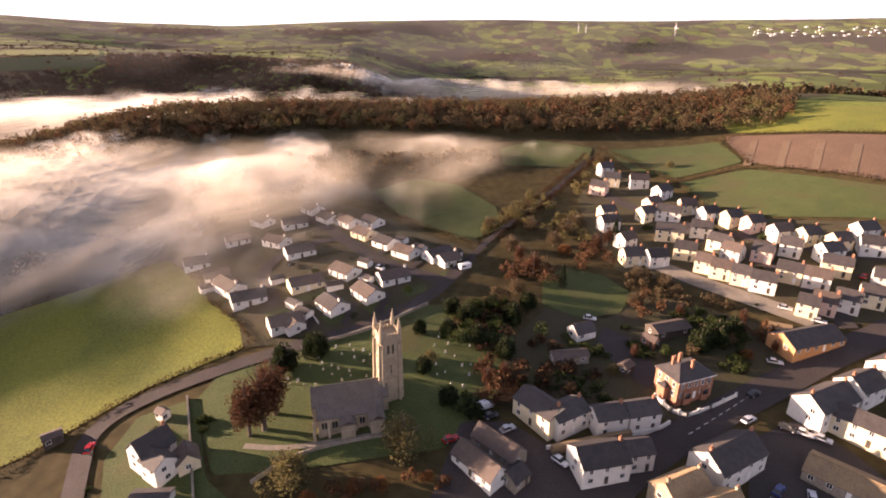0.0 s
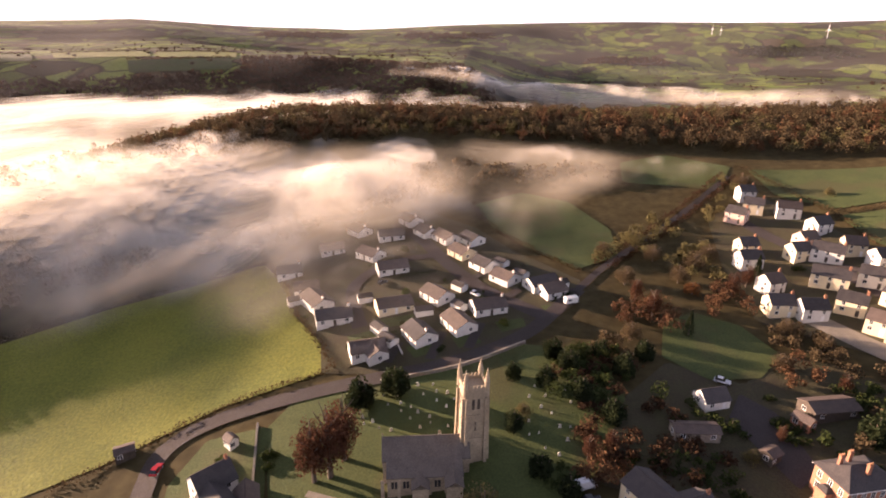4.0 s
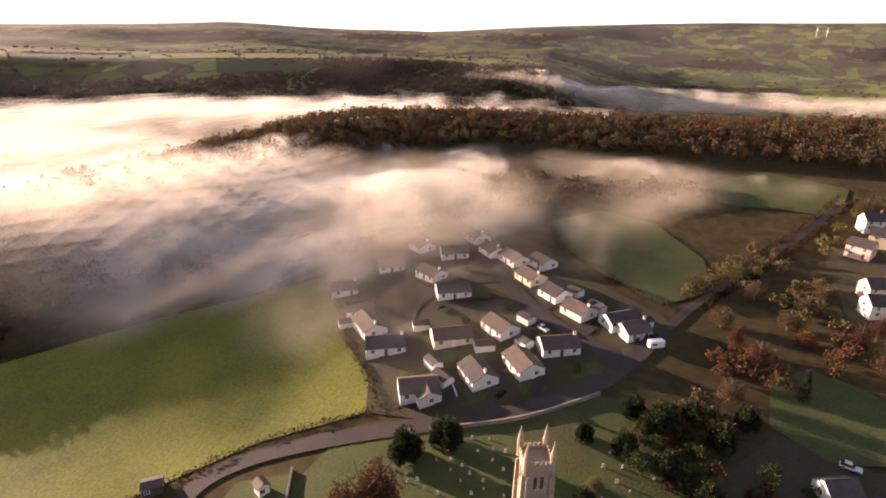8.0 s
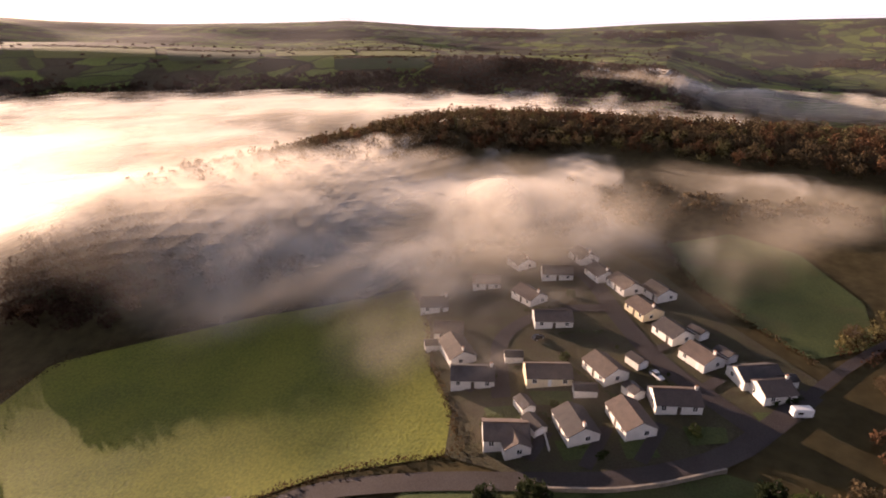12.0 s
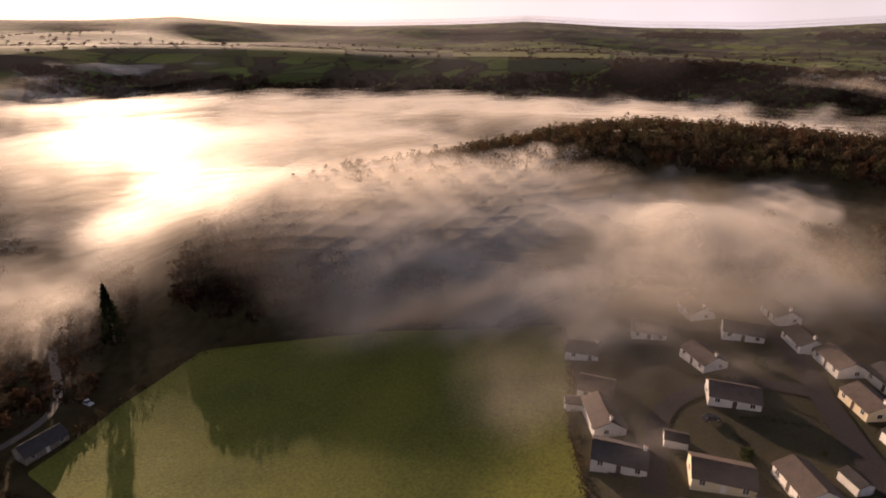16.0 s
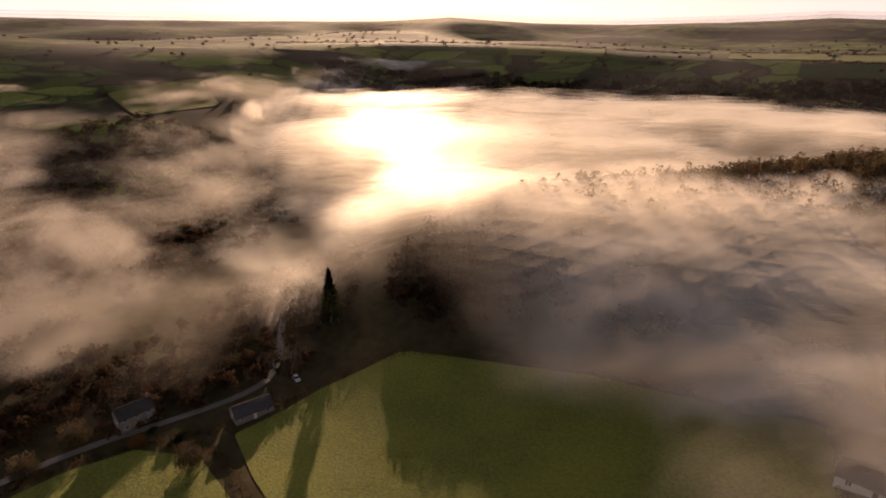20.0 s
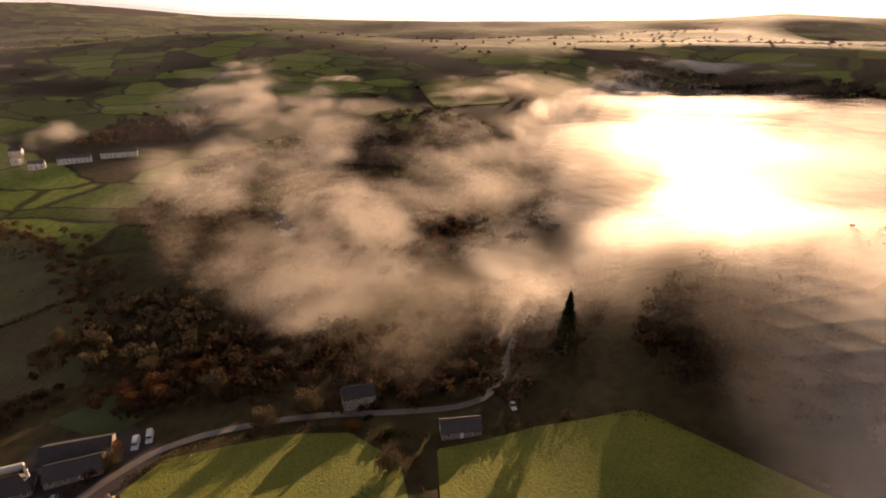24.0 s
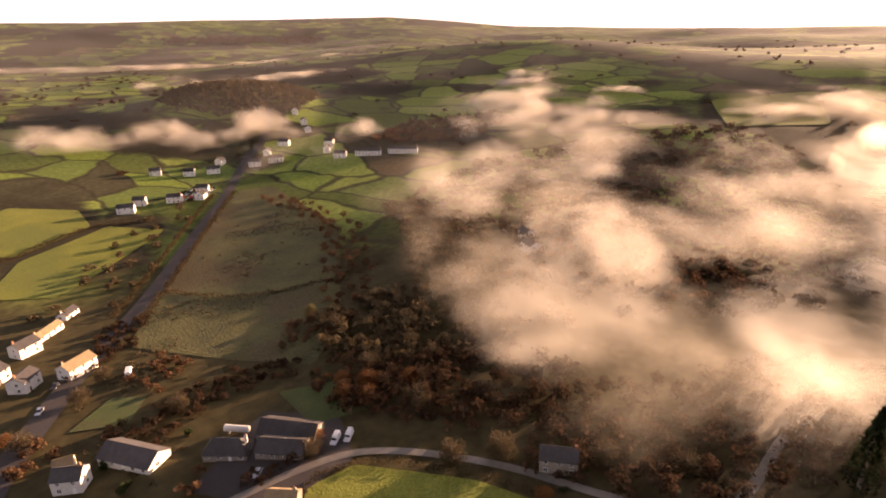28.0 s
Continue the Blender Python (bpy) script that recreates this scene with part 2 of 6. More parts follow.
GROUND = patchwork("farmland")
GRASS = material("pasture", (0.12, 0.138, 0.018), (0.175, 0.182, 0.024), scale=0.05, fine=1.2, bump=0.4, c=(0.10, 0.122, 0.02))
LAWN = material("lawn", (0.045, 0.064, 0.017), (0.068, 0.086, 0.024), scale=0.12, fine=2.0, bump=0.4, c=(0.07, 0.065, 0.025))
MEADOW = material("rough_meadow", (0.05, 0.05, 0.018), (0.105, 0.095, 0.03), scale=0.05, fine=0.9, bump=0.8, c=(0.075, 0.046, 0.02))
PLOUGH = material("ploughed_soil", (0.11, 0.07, 0.045), (0.15, 0.095, 0.06), scale=0.06, fine=1.5, bump=0.6)
TARMAC = material("asphalt", (0.040, 0.032, 0.031), (0.055, 0.045, 0.042), rough=0.85, scale=0.12, fine=3.0, bump=0.05, c=(0.045, 0.039, 0.036))
LANE = material("wet_lane", (0.11, 0.095, 0.08), (0.18, 0.155, 0.125), rough=0.5, scale=0.3, fine=4, bump=0.3, spec=0.5)
GRAVEL = material("gravel", (0.17, 0.15, 0.12), (0.24, 0.21, 0.17), scale=0.4, fine=6, bump=0.5)
DIRT = material("garden_soil", (0.052, 0.040, 0.024), (0.055, 0.052, 0.022), scale=0.15, fine=2, bump=0.6)
WHITE = material("white_render", (0.72, 0.70, 0.65), (0.60, 0.58, 0.54), scale=0.5, fine=6, bump=0.1, spread=0.08)
CREAM = material("cream_render", (0.72, 0.62, 0.42), (0.62, 0.54, 0.38), scale=0.5, fine=6, bump=0.1, spread=0.1)
PINK = material("pink_render", (0.66, 0.46, 0.38), (0.58, 0.42, 0.35), scale=0.5, fine=6, bump=0.1)
SLATE = material("slate_roof", (0.045, 0.041, 0.043), (0.07, 0.062, 0.06), rough=0.75, scale=0.6, fine=5, bump=0.3, spread=0.2, spec=0.25)
TILE = material("brown_tile_roof", (0.075, 0.058, 0.051), (0.11, 0.083, 0.07), rough=0.75, scale=0.6, fine=5, bump=0.3, spread=0.2)
LICHEN = material("lichened_roof", (0.20, 0.14, 0.085), (0.28, 0.20, 0.11), rough=0.85, scale=0.5, fine=4, bump=0.3, spread=0.15)
BRICK = material("red_brick", (0.27, 0.125, 0.08), (0.34, 0.165, 0.10), scale=0.8, fine=9, bump=0.2)
ORANGE = material("orange_brick", (0.42, 0.21, 0.09), (0.48, 0.26, 0.12), scale=0.8, fine=9, bump=0.2)
STONE = material("old_stone", (0.27, 0.22, 0.16), (0.38, 0.31, 0.22), scale=0.6, fine=3, bump=0.5, spread=0.08)
WALLSTONE = material("rubble_wall", (0.20, 0.17, 0.14), (0.30, 0.26, 0.21), scale=0.9, fine=4, bump=0.6)
GLASS = material("window_glass", (0.02, 0.022, 0.026), (0.03, 0.032, 0.036), rough=0.08, scale=1, fine=3, bump=0, spec=0.8)
TRIM = material("white_paint", (0.80, 0.80, 0.78), (0.74, 0.74, 0.72), rough=0.5, scale=1, fine=6, bump=0)
DARK = material("dark_timber", (0.05, 0.04, 0.035), (0.08, 0.065, 0.05), scale=0.8, fine=5, bump=0.3)
BARK = material("bark", (0.09, 0.07, 0.055), (0.14, 0.11, 0.085), scale=0.8, fine=6, bump=0.5)
RED = material("red_car_paint", (0.45, 0.02, 0.025), (0.40, 0.02, 0.02), rough=0.25, scale=1, fine=8, bump=0, spec=0.6)
SILVER = material("pale_car_paint", (0.62, 0.63, 0.65), (0.56, 0.57, 0.6), rough=0.25, scale=1, fine=8, bump=0, spread=0.15, spec=0.6)
BLUE = material("blue_car_paint", (0.03, 0.06, 0.20), (0.03, 0.05, 0.16), rough=0.25, scale=1, fine=8, bump=0, spec=0.6)
BLACK = material("black_car_paint", (0.02, 0.02, 0.024), (0.03, 0.03, 0.03), rough=0.25, scale=1, fine=8, bump=0, spec=0.6)
RUBBER = material("rubber", (0.02, 0.02, 0.02), (0.03, 0.03, 0.03), scale=1, fine=8, bump=0)
MARK = material("road_paint", (0.7, 0.7, 0.66), (0.55, 0.55, 0.52), scale=1, fine=6, bump=0)
POT = material("clay_pot", (0.42, 0.22, 0.12), (0.36, 0.19, 0.11), scale=1, fine=8, bump=0.1)
TWIG_RUST = foliage("rusty_beech_twigs", (0.075, 0.042, 0.026), (0.155, 0.085, 0.045))
TWIG_BROWN = foliage("bare_oak_twigs", (0.058, 0.043, 0.027), (0.135, 0.10, 0.055))
TWIG_OLIVE = foliage("pale_olive_twigs", (0.10, 0.09, 0.04), (0.17, 0.145, 0.065))
TWIG_ORANGE = foliage("orange_leaves", (0.12, 0.055, 0.025), (0.21, 0.095, 0.035))
YEW_GREEN = foliage("dark_yew_needles", (0.018, 0.026, 0.014), (0.035, 0.045, 0.02))
SHRUB_GREEN = foliage("evergreen_leaves", (0.03, 0.045, 0.018), (0.06, 0.075, 0.025))
# twigs darkened partly for the shade under the fog
TWIG_DARK = foliage("dark_twigs", (0.035, 0.022, 0.015), (0.085, 0.05, 0.03))
TWIG_COPPER = foliage("copper_beech_twigs", (0.05, 0.026, 0.018), (0.115, 0.055, 0.032))
HEDGE_BROWN = foliage("hedge_twigs", (0.055, 0.038, 0.022), (0.10, 0.07, 0.035))


# ---- shape of the land: hills (+) and hollows (-) as x, y, reach, height ----
HILLS_NEAR = [(-540, -250, 170, 2.0), (-540, 0, 150, -1.5), (-540, 330, 150, -15.2), (-330, -330, 160, -4.7), (-330, -90, 130, 3.6),
              (-340, 140, 110, 0.8), (-360, 330, 100, -8.8), (-190, -200, 130, -12.6), (-170, -20, 100, -1.1), (-190, 150, 90, 3.2),
              (-220, 430, 110, 46.4), (-60, -60, 140, 1.6)]
HILLS_VILLAGE = [(-80, 90, 70, 4.2), (-60, 190, 70, 12.9), (-40, 330, 90, 13.0), (0, 480, 120, 29.8), (30, 90, 80, 6.2), (60, 200, 70, 6.9),
                 (150, 30, 140, 5.8), (130, 300, 90, 5.1), (230, 450, 140, 51.2), (250, 220, 120, 25.3), (0, 140, 50, 5.2), (-130, 250, 80, -0.9)]
HILLS_FAR = [(480, 380, 200, 40), (450, 120, 160, 22), (900, 1300, 420, 50), (-545, -620, 100, 40), (-1300, -700, 330, 30), (-300, -1200, 420, 30), (1300, 300, 400, 50)]
RISES_VILLAGE = [
    (-95, 211, 40, 1.9), (-83, 190, 40, 1.3), (-70, 180, 40, 0.4), (-45, 181.5, 40, -0.4), (-30, 192.5, 40, 0.1), (-11, 206, 40, 0.7),
    (7, 198, 40, -0.2), (-64, 227, 40, 0.6), (-20, 176.6, 40, -0.8), (-52.7, 159.4, 40, -0.9), (-71, 130, 40, -0.2), (-88, 115.6, 40, 0.4),
    (-13, 128, 40, -0.4), (20, 120, 40, 0.6), (60, 132, 40, -0.3), (48, 162, 40, -2.3), (97, 256, 50, -3.5)]
RISES_VALLEY = [
    (-208, 104.6, 45, 0.1), (-200, 93, 45, -0.4), (-210, 60, 45, -1), (-178, -1.7, 45, 1.4), (-183, -42, 45, -0.2), (-150, -40, 45, -0.4),
    (-156, -90, 50, 1.5), (-328, -98, 60, 2), (-349, -32, 60, 4.1), (-394, -398, 80, -8.1), (-500, -257, 80, 2.2), (-490, -371, 80, 2.6),
    (-608, -410, 90, 0.6), (-640, 10, 90, 16.5)]
RISES_RIDGE = [
    (-289, 232, 45, 20), (-247, 276, 45, 17.8), (-235, 330, 50, 14.1), (-210, 395, 55, 6.3), (-150, 425, 55, 4.5), (-80, 430, 55, 6.8),
    (0, 435, 55, 5.6), (95, 440, 55, 2.8), (175, 410, 55, -5.7), (0, 370, 50, 4.1), (90, 345, 45, 1.7), (165, 335, 50, -4.7), (-110, 375, 50, 4.7),
    (-150, 590, 80, -7.7), (0, 620, 80, -8.8), (160, 640, 80, -8), (-258, 192, 42, 13), (-205, 215, 40, 1)]
# by bearing: height of the upland round the valley, where it begins to rise, how wide its slope is; and how high the skyline stands, in degrees
BEARING = [-180, -170, -155, -140, -125, -110, -60, 0, 45, 70, 86, 92, 97, 110, 120, 135, 150, 165, 180]
UPLAND = [56, 52, 46, 26, 10, -20, -34, -34, -34, -34, -34, -6, 38, 45, 46, 50, 58, 63, 56]
FOOT = [420, 430, 480, 600, 800, 900, 900, 900, 900, 900, 800, 800, 800, 790, 790, 800, 830, 820, 420]
SLOPE = [760, 760, 800, 900, 900, 900, 900, 900, 900, 900, 340, 320, 310, 330, 350, 380, 430, 480, 760]
SKY_BEARING = [-180, -163, -150, -138, -122, -106, -60, 0, 53, 68, 82, 95, 109, 116, 128, 136, 144, 152, 160, 167, 180]
SKYLINE = [0.7, 0.7, 0.9, 1.7, 1.35, 1.0, 1.2, 1.6, 2.0, 1.75, 1.8, 1.55, 0.85, 0.95, 1.4, 1.0, 0.9, 0.85, 1.35, 0.9, 0.7]


def ease(t):
    t = np.clip(t, 0, 1)
    return t * t * (3 - 2 * t)


def land(x, y):
    """Height of the ground."""
    x, y = np.asarray(x, float), np.asarray(y, float)
    z = np.full(np.broadcast(x, y).shape, -34.0)
    for cx, cy, r, h in HILLS_NEAR + HILLS_VILLAGE + HILLS_FAR + RISES_VILLAGE + RISES_VALLEY + RISES_RIDGE:
        z = z + h * np.exp(-((x - cx) ** 2 + (y - cy) ** 2) / (2 * r * r))
    d, a = np.hypot(x + 40, y - 80), np.degrees(np.arctan2(y - 80, x + 40))
    up, foot, slope = (np.interp(a, BEARING, v) for v in (UPLAND, FOOT, SLOPE))
    rim = 84 + 3600 * np.tan(np.radians(np.interp(a, SKY_BEARING, SKYLINE)))
    far = ease((d - 1900) / 1700)
    roll = 14 * np.sin(x / 310 + 1.3) * np.sin(y / 270) + 9 * np.sin(x / 150 + y / 190) + 6 * np.sin(y / 117 - x / 231)
    roll = roll * ease((d - 700) / 700) * (0.35 + 0.5 * ease((d - 1500) / 600)) * (1 - 0.8 * ease((d - 2600) / 900))
    return z + (up + 34) * ease((d - foot) / slope) * (1 - far) + far * (rim + 34) + roll


def zat(x, y):
    return float(land(x, y))


# ---- builders ----
def mesh_object(name, verts, faces, mat, parent=None, smooth=False):
    me = bpy.data.meshes.new(name)
    me.from_pydata(verts, [], faces)
    me.materials.append(mat)
    if smooth:
        me.shade_smooth()
    ob = new(name, me)
    ob.parent = parent
    return ob


def quads_object(name, corners, mat):
    """One mesh of loose quads; corners: an array (n, 4, 3)."""
    n = len(corners)
    me = bpy.data.meshes.new(name)
    me.vertices.add(4 * n), me.loops.add(4 * n), me.polygons.add(n)
    me.vertices.foreach_set("co", np.ascontiguousarray(corners, dtype=np.float32).ravel())
    me.loops.foreach_set("vertex_index", np.arange(4 * n, dtype=np.int32))
    me.polygons.foreach_set("loop_start", np.arange(0, 4 * n, 4, dtype=np.int32))
    me.materials.append(mat)
    me.update(calc_edges=True)
    return new(name, me)


def part(name, bm, mat, parent, label="", bevel=0.0):
    if bevel:
        bmesh.ops.bevel(bm, geom=bm.edges[:], offset=bevel, segments=1, affect="EDGES")
    bmesh.ops.recalc_face_normals(bm, faces=bm.faces[:])
    me = bpy.data.meshes.new(name)
    bm.to_mesh(me)
    bm.free()
    me.materials.append(mat)
    ob = new(name, me)
    ob.parent = parent
    if label:
        tagged(ob, label)
    return ob


def box(bm, x0, x1, y0, y1, z0, z1):
    v = [bm.verts.new(p) for p in ((x0, y0, z0), (x1, y0, z0), (x1, y1, z0), (x0, y1, z0), (x0, y0, z1), (x1, y0, z1), (x1, y1, z1), (x0, y1, z1))]
    for f in ((3, 2, 1, 0), (4, 5, 6, 7), (0, 1, 5, 4), (1, 2, 6, 5), (2, 3, 7, 6), (3, 0, 4, 7)):
        bm.faces.new([v[i] for i in f])
    return bm


def one_box(*a):
    return box(bmesh.new(), *a)


def solid(bm, bottom, top):
    """A closed solid between two rings of points of one length."""
    a, b = [bm.verts.new(p) for p in bottom], [bm.verts.new(p) for p in top]
    n = len(a)
    bm.faces.new(a[::-1]), bm.faces.new(b)
    for i in range(n):
        bm.faces.new((a[i], a[(i + 1) % n], b[(i + 1) % n], b[i]))
    return bm


def ring(n, r, z, x=0, y=0, turn=0.0):
    return [(x + r * math.cos(2 * math.pi * (i + turn) / n), y + r * math.sin(2 * math.pi * (i + turn) / n), z) for i in range(n)]


def thing(name, x, y, heading, label, category, group="", z=None, kind=""):
    ob = new(name)
    ob.matrix_world = pose(x, y, zat(x, y) if z is None else z, 0, 0, heading)
    return tagged(ob, label, category, group, kind)


def window(parent, side, u, z, w, h, half_l, half_w, name="window"):
    """A framed window on one of the four sides of a block: n, s along x, e, w along y. u: place along the wall."""
    t = 0.06
    if side in "ns":
        s = 1 if side == "n" else -1
        y = s * half_w
        fr = (0, 0, min(y, y + s * t), max(y, y + s * t))
        f = bmesh.new()
        for a in ((u - w / 2, u - w / 2 + 0.1), (u + w / 2 - 0.1, u + w / 2), (u - 0.04, u + 0.04)):
            box(f, a[0], a[1], fr[2], fr[3], z, z + h)
        for b in ((z - 0.08, z), (z + h, z + h + 0.08)):
            box(f, u - w / 2, u + w / 2, fr[2], fr[3], b[0], b[1])
        g = one_box(u - w / 2 + 0.1, u + w / 2 - 0.1, y - 0.02, y + 0.03, z, z + h)
    else:
        s = 1 if side == "e" else -1
        x = s * half_l
        x0, x1 = min(x, x + s * t), max(x, x + s * t)
        f = bmesh.new()
        for a in ((u - w / 2, u - w / 2 + 0.1), (u + w / 2 - 0.1, u + w / 2), (u - 0.04, u + 0.04)):
            box(f, x0, x1, a[0], a[1], z, z + h)
        for b in ((z - 0.08, z), (z + h, z + h + 0.08)):
            box(f, x0, x1, u - w / 2, u + w / 2, b[0], b[1])
        g = one_box(x - 0.02, x + 0.03, u - w / 2 + 0.1, u + w / 2 - 0.1, z, z + h)
    fo = part(name, f, TRIM, parent)
    part("pane", g, GLASS, fo)
    return fo


def gabled(parent, length, width, eave, ridge, wall, roof, over=0.35, hip=0.0, down=2.5):
    """Walls with gables and a roof of two thick slopes, ridge along x; hip: how far the ridge ends stand in."""
    L, W = length / 2, width / 2
    bm = bmesh.new()
    a = [(-L, -W, -down), (L, -W, -down), (L, W, -down), (-L, W, -down)]
    b = [(-L, -W, eave), (L, -W, eave), (L, W, eave), (-L, W, eave)]
    va, vb = [bm.verts.new(p) for p in a], [bm.verts.new(p) for p in b]
    bm.faces.new(va[::-1])
    for i in range(4):
        bm.faces.new((va[i], va[(i + 1) % 4], vb[(i + 1) % 4], vb[i]))
    if hip:
        bm.faces.new(vb)
    else:
        r0, r1 = bm.verts.new((-L, 0, ridge - 0.12)), bm.verts.new((L, 0, ridge - 0.12))
        bm.faces.new((vb[1], vb[2], r1)), bm.faces.new((vb[3], vb[0], r0))
        bm.faces.new((vb[0], vb[1], r1, r0)), bm.faces.new((vb[2], vb[3], r0, r1))
    part("wall", bm, wall, parent)
    slope = (ridge - eave) / W
    lo, t = eave - over * slope, 0.18
    bm = bmesh.new()
    X, Y = L + (over if hip else 0.2), W + over
    for s in (-1, 1):
        solid(bm, [(-X, s * Y, lo), (X, s * Y, lo), (L - hip + (0 if hip else 0.2), 0, ridge), (-L + hip - (0 if hip else 0.2), 0, ridge)],
              [(-X, s * Y, lo + t), (X, s * Y, lo + t), (L - hip + (0 if hip else 0.2), 0, ridge + t), (-L + hip - (0 if hip else 0.2), 0, ridge + t)])
    if hip:
        for s in (-1, 1):
            solid(bm, [(s * X, -Y, lo), (s * X, Y, lo), (s * (L - hip), 0, ridge)], [(s * X, -Y, lo + t), (s * X, Y, lo + t), (s * (L - hip), 0, ridge + t)])
    ro = part("roof", bm, roof, parent)
    part("ridge_tiles", one_box(-L + hip, L - hip, -0.14, 0.14, ridge + t - 0.06, ridge + t + 0.08), roof, ro)
    return ro


def chimney(parent, x, y, top, mat, pots=2, size=0.36):
    c = part("chimney", box(one_box(x - size, x + size, y - size * 0.7, y + size * 0.7, top - 2.4, top - 0.2), x - size - 0.08, x + size + 0.08, y - size * 0.7 - 0.08, y + size * 0.7 + 0.08, top - 0.2, top), mat, parent)
    for i in range(pots):
        px = x + (i - (pots - 1) / 2) * size
        part("chimney_pot", solid(bmesh.new(), ring(8, 0.15, top, px, y), ring(8, 0.11, top + 0.45, px, y)), POT, c)


def door(parent, side, u, half_l, half_w, mat=DARK):
    s = 1 if side in "ne" else -1
    if side in "ns":
        bm = one_box(u - 0.48, u + 0.48, s * half_w - 0.02, s * half_w + 0.05, -0.1, 2.0)
    else:
        bm = one_box(s * half_l - 0.02, s * half_l + 0.05, u - 0.48, u + 0.48, -0.1, 2.0)
    return part("door", bm, mat, parent)


def house(name, x, y, heading, length, width, storeys, label, category, wall=WHITE, roof=SLATE, chim=1, group="", hip=0.0, pitch=0.75, gable_windows=True, eave=None):
    """A house of one or two storeys, long axis along its heading."""
    half_l, half_w = length / 2, width / 2
    c, s = math.cos(radians(heading)), math.sin(radians(heading))
    low = min(zat(x + c * a - s * b, y + s * a + c * b) for a in (-half_l, half_l) for b in (-half_w, half_w))
    high = max(zat(x + c * a - s * b, y + s * a + c * b) for a in (-half_l, half_l) for b in (-half_w, half_w))
    ob = thing(name, x, y, heading, label, category, group, z=(low + 2 * high) / 3)
    eave = eave or (2.5 if storeys == 1 else 4.8)
    ridge = eave + half_w * pitch
    gabled(ob, length, width, eave, ridge, wall, roof, hip=hip)
    n = max(2, int(length / 3.2))
    for side in "ns":
        for k in range(storeys):
            for i in range(n):
                u = (i + 0.5) / n * length - half_l
                if k == 0 and i == n // 2:
                    door(ob, side, u, half_l, half_w, TRIM if random.random() < 0.4 else DARK)
                else:
                    window(ob, side, u, 0.95 + (eave - 2.45) * k, 1.25 if k == 0 else 1.05, 1.15, half_l, half_w)
    if gable_windows:
        for side in "ew":
            for k in range(storeys):
                window(ob, side, random.uniform(-0.2, 0.2) * width, 0.95 + (eave - 2.45) * k, 1.3, 1.15, half_l, half_w)
    for i in range(chim):
        chimney(ob, (half_l - 0.7) * (1 if i % 2 == 0 else -1), 0.0, ridge + 1.0, STONE if roof is LICHEN else (BRICK if storeys == 2 else WHITE))
    return ob


def drape(name, outline, mat, lift, label, category, cell=4.0, kind="structure"):
    """A patch of ground with a given outline, laid on the land."""
    p = np.array(outline, float)
    q = np.roll(p, -1, 0)
    outline = np.stack([p * 0.95 + q * 0.05, p * 0.05 + q * 0.95], 1).reshape(-1, 2)
    bm = bmesh.new()
    bm.faces.new([bm.verts.new((px, py, 0)) for px, py in outline])
    lo, hi = np.min(outline, 0), np.max(outline, 0)
    for axis in (0, 1):
        k = math.ceil(lo[axis] / cell) * cell
        while k < hi[axis]:
            co, no = [0, 0, 0], [0, 0, 0]
            co[axis], no[axis] = k, 1
            bmesh.ops.bisect_plane(bm, geom=bm.verts[:] + bm.edges[:] + bm.faces[:], plane_co=co, plane_no=no)
            k += cell
    bmesh.ops.triangulate(bm, faces=bm.faces[:])
    p = np.array([v.co[:] for v in bm.verts])
    z = land(p[:, 0], p[:, 1]) + lift
    for v, h in zip(bm.verts, z):
        v.co.z = h
    ob = part(name, bm, mat, None)
    if ob.data.polygons[0].normal.z < 0:
        ob.data.flip_normals()
    ob.data.shade_smooth()
    return tagged(ob, label, category, kind=kind)


def smooth_line(pts, step=4.0):
    """A rounded line through points, as evenly spaced points with their headings."""
    p = np.array(pts, float)
    for _ in range(2):
        q = [p[0]]
        for a, b in zip(p[:-1], p[1:]):
            q += [a * 0.75 + b * 0.25, a * 0.25 + b * 0.75]
        p = np.array(q + [p[-1]])
    seg = np.r_[0, np.cumsum(np.hypot(*np.diff(p, axis=0).T))]
    s = np.linspace(0, seg[-1], max(2, int(seg[-1] / step)))
    x, y = np.interp(s, seg, p[:, 0]), np.interp(s, seg, p[:, 1])
    dx, dy = np.gradient(x), np.gradient(y)
    n = np.hypot(dx, dy)
    return x, y, dx / n, dy / n


def strip(name, pts, width, mat, lift, label, category, thick=0.0, kind="structure"):
    """A road, path or low wall along a line; thick: its height over the ground."""
    x, y, dx, dy = smooth_line(pts, 3.0)
    rows = []
    for off in (-0.5, 0.5):
        px, py = x - dy * width * off, y + dx * width * off
        rows.append(np.c_[px, py, (land(px, py) if not thick else land(x, y)) + lift + thick])
    v, n = np.concatenate(rows), len(x)
    f = [(i, i + 1, n + i + 1, n + i) for i in range(n - 1)]
    if thick:
        base = v.copy()
        base[:, 2] -= thick + 0.6 + lift
        v = np.concatenate([v, base])
        f += [(i + 1, i, 2 * n + i, 2 * n + i + 1) for i in range(n - 1)] + [(n + i, n + i + 1, 3 * n + i + 1, 3 * n + i) for i in range(n - 1)]
        f += [(0, n, 3 * n, 2 * n), (2 * n - 1, n - 1, 3 * n - 1, 4 * n - 1)]
    ob = mesh_object(name, v.tolist(), [tuple(reversed(q)) for q in f], mat)
    bm = bmesh.new()
    bm.from_mesh(ob.data)
    bmesh.ops.recalc_face_normals(bm, faces=bm.faces[:])
    bm.to_mesh(ob.data)
    bm.free()
    if ob.data.polygons[0].normal.z < 0:
        ob.data.flip_normals()
    return tagged(ob, label, category, kind=kind)


rng = np.random.default_rng(7)


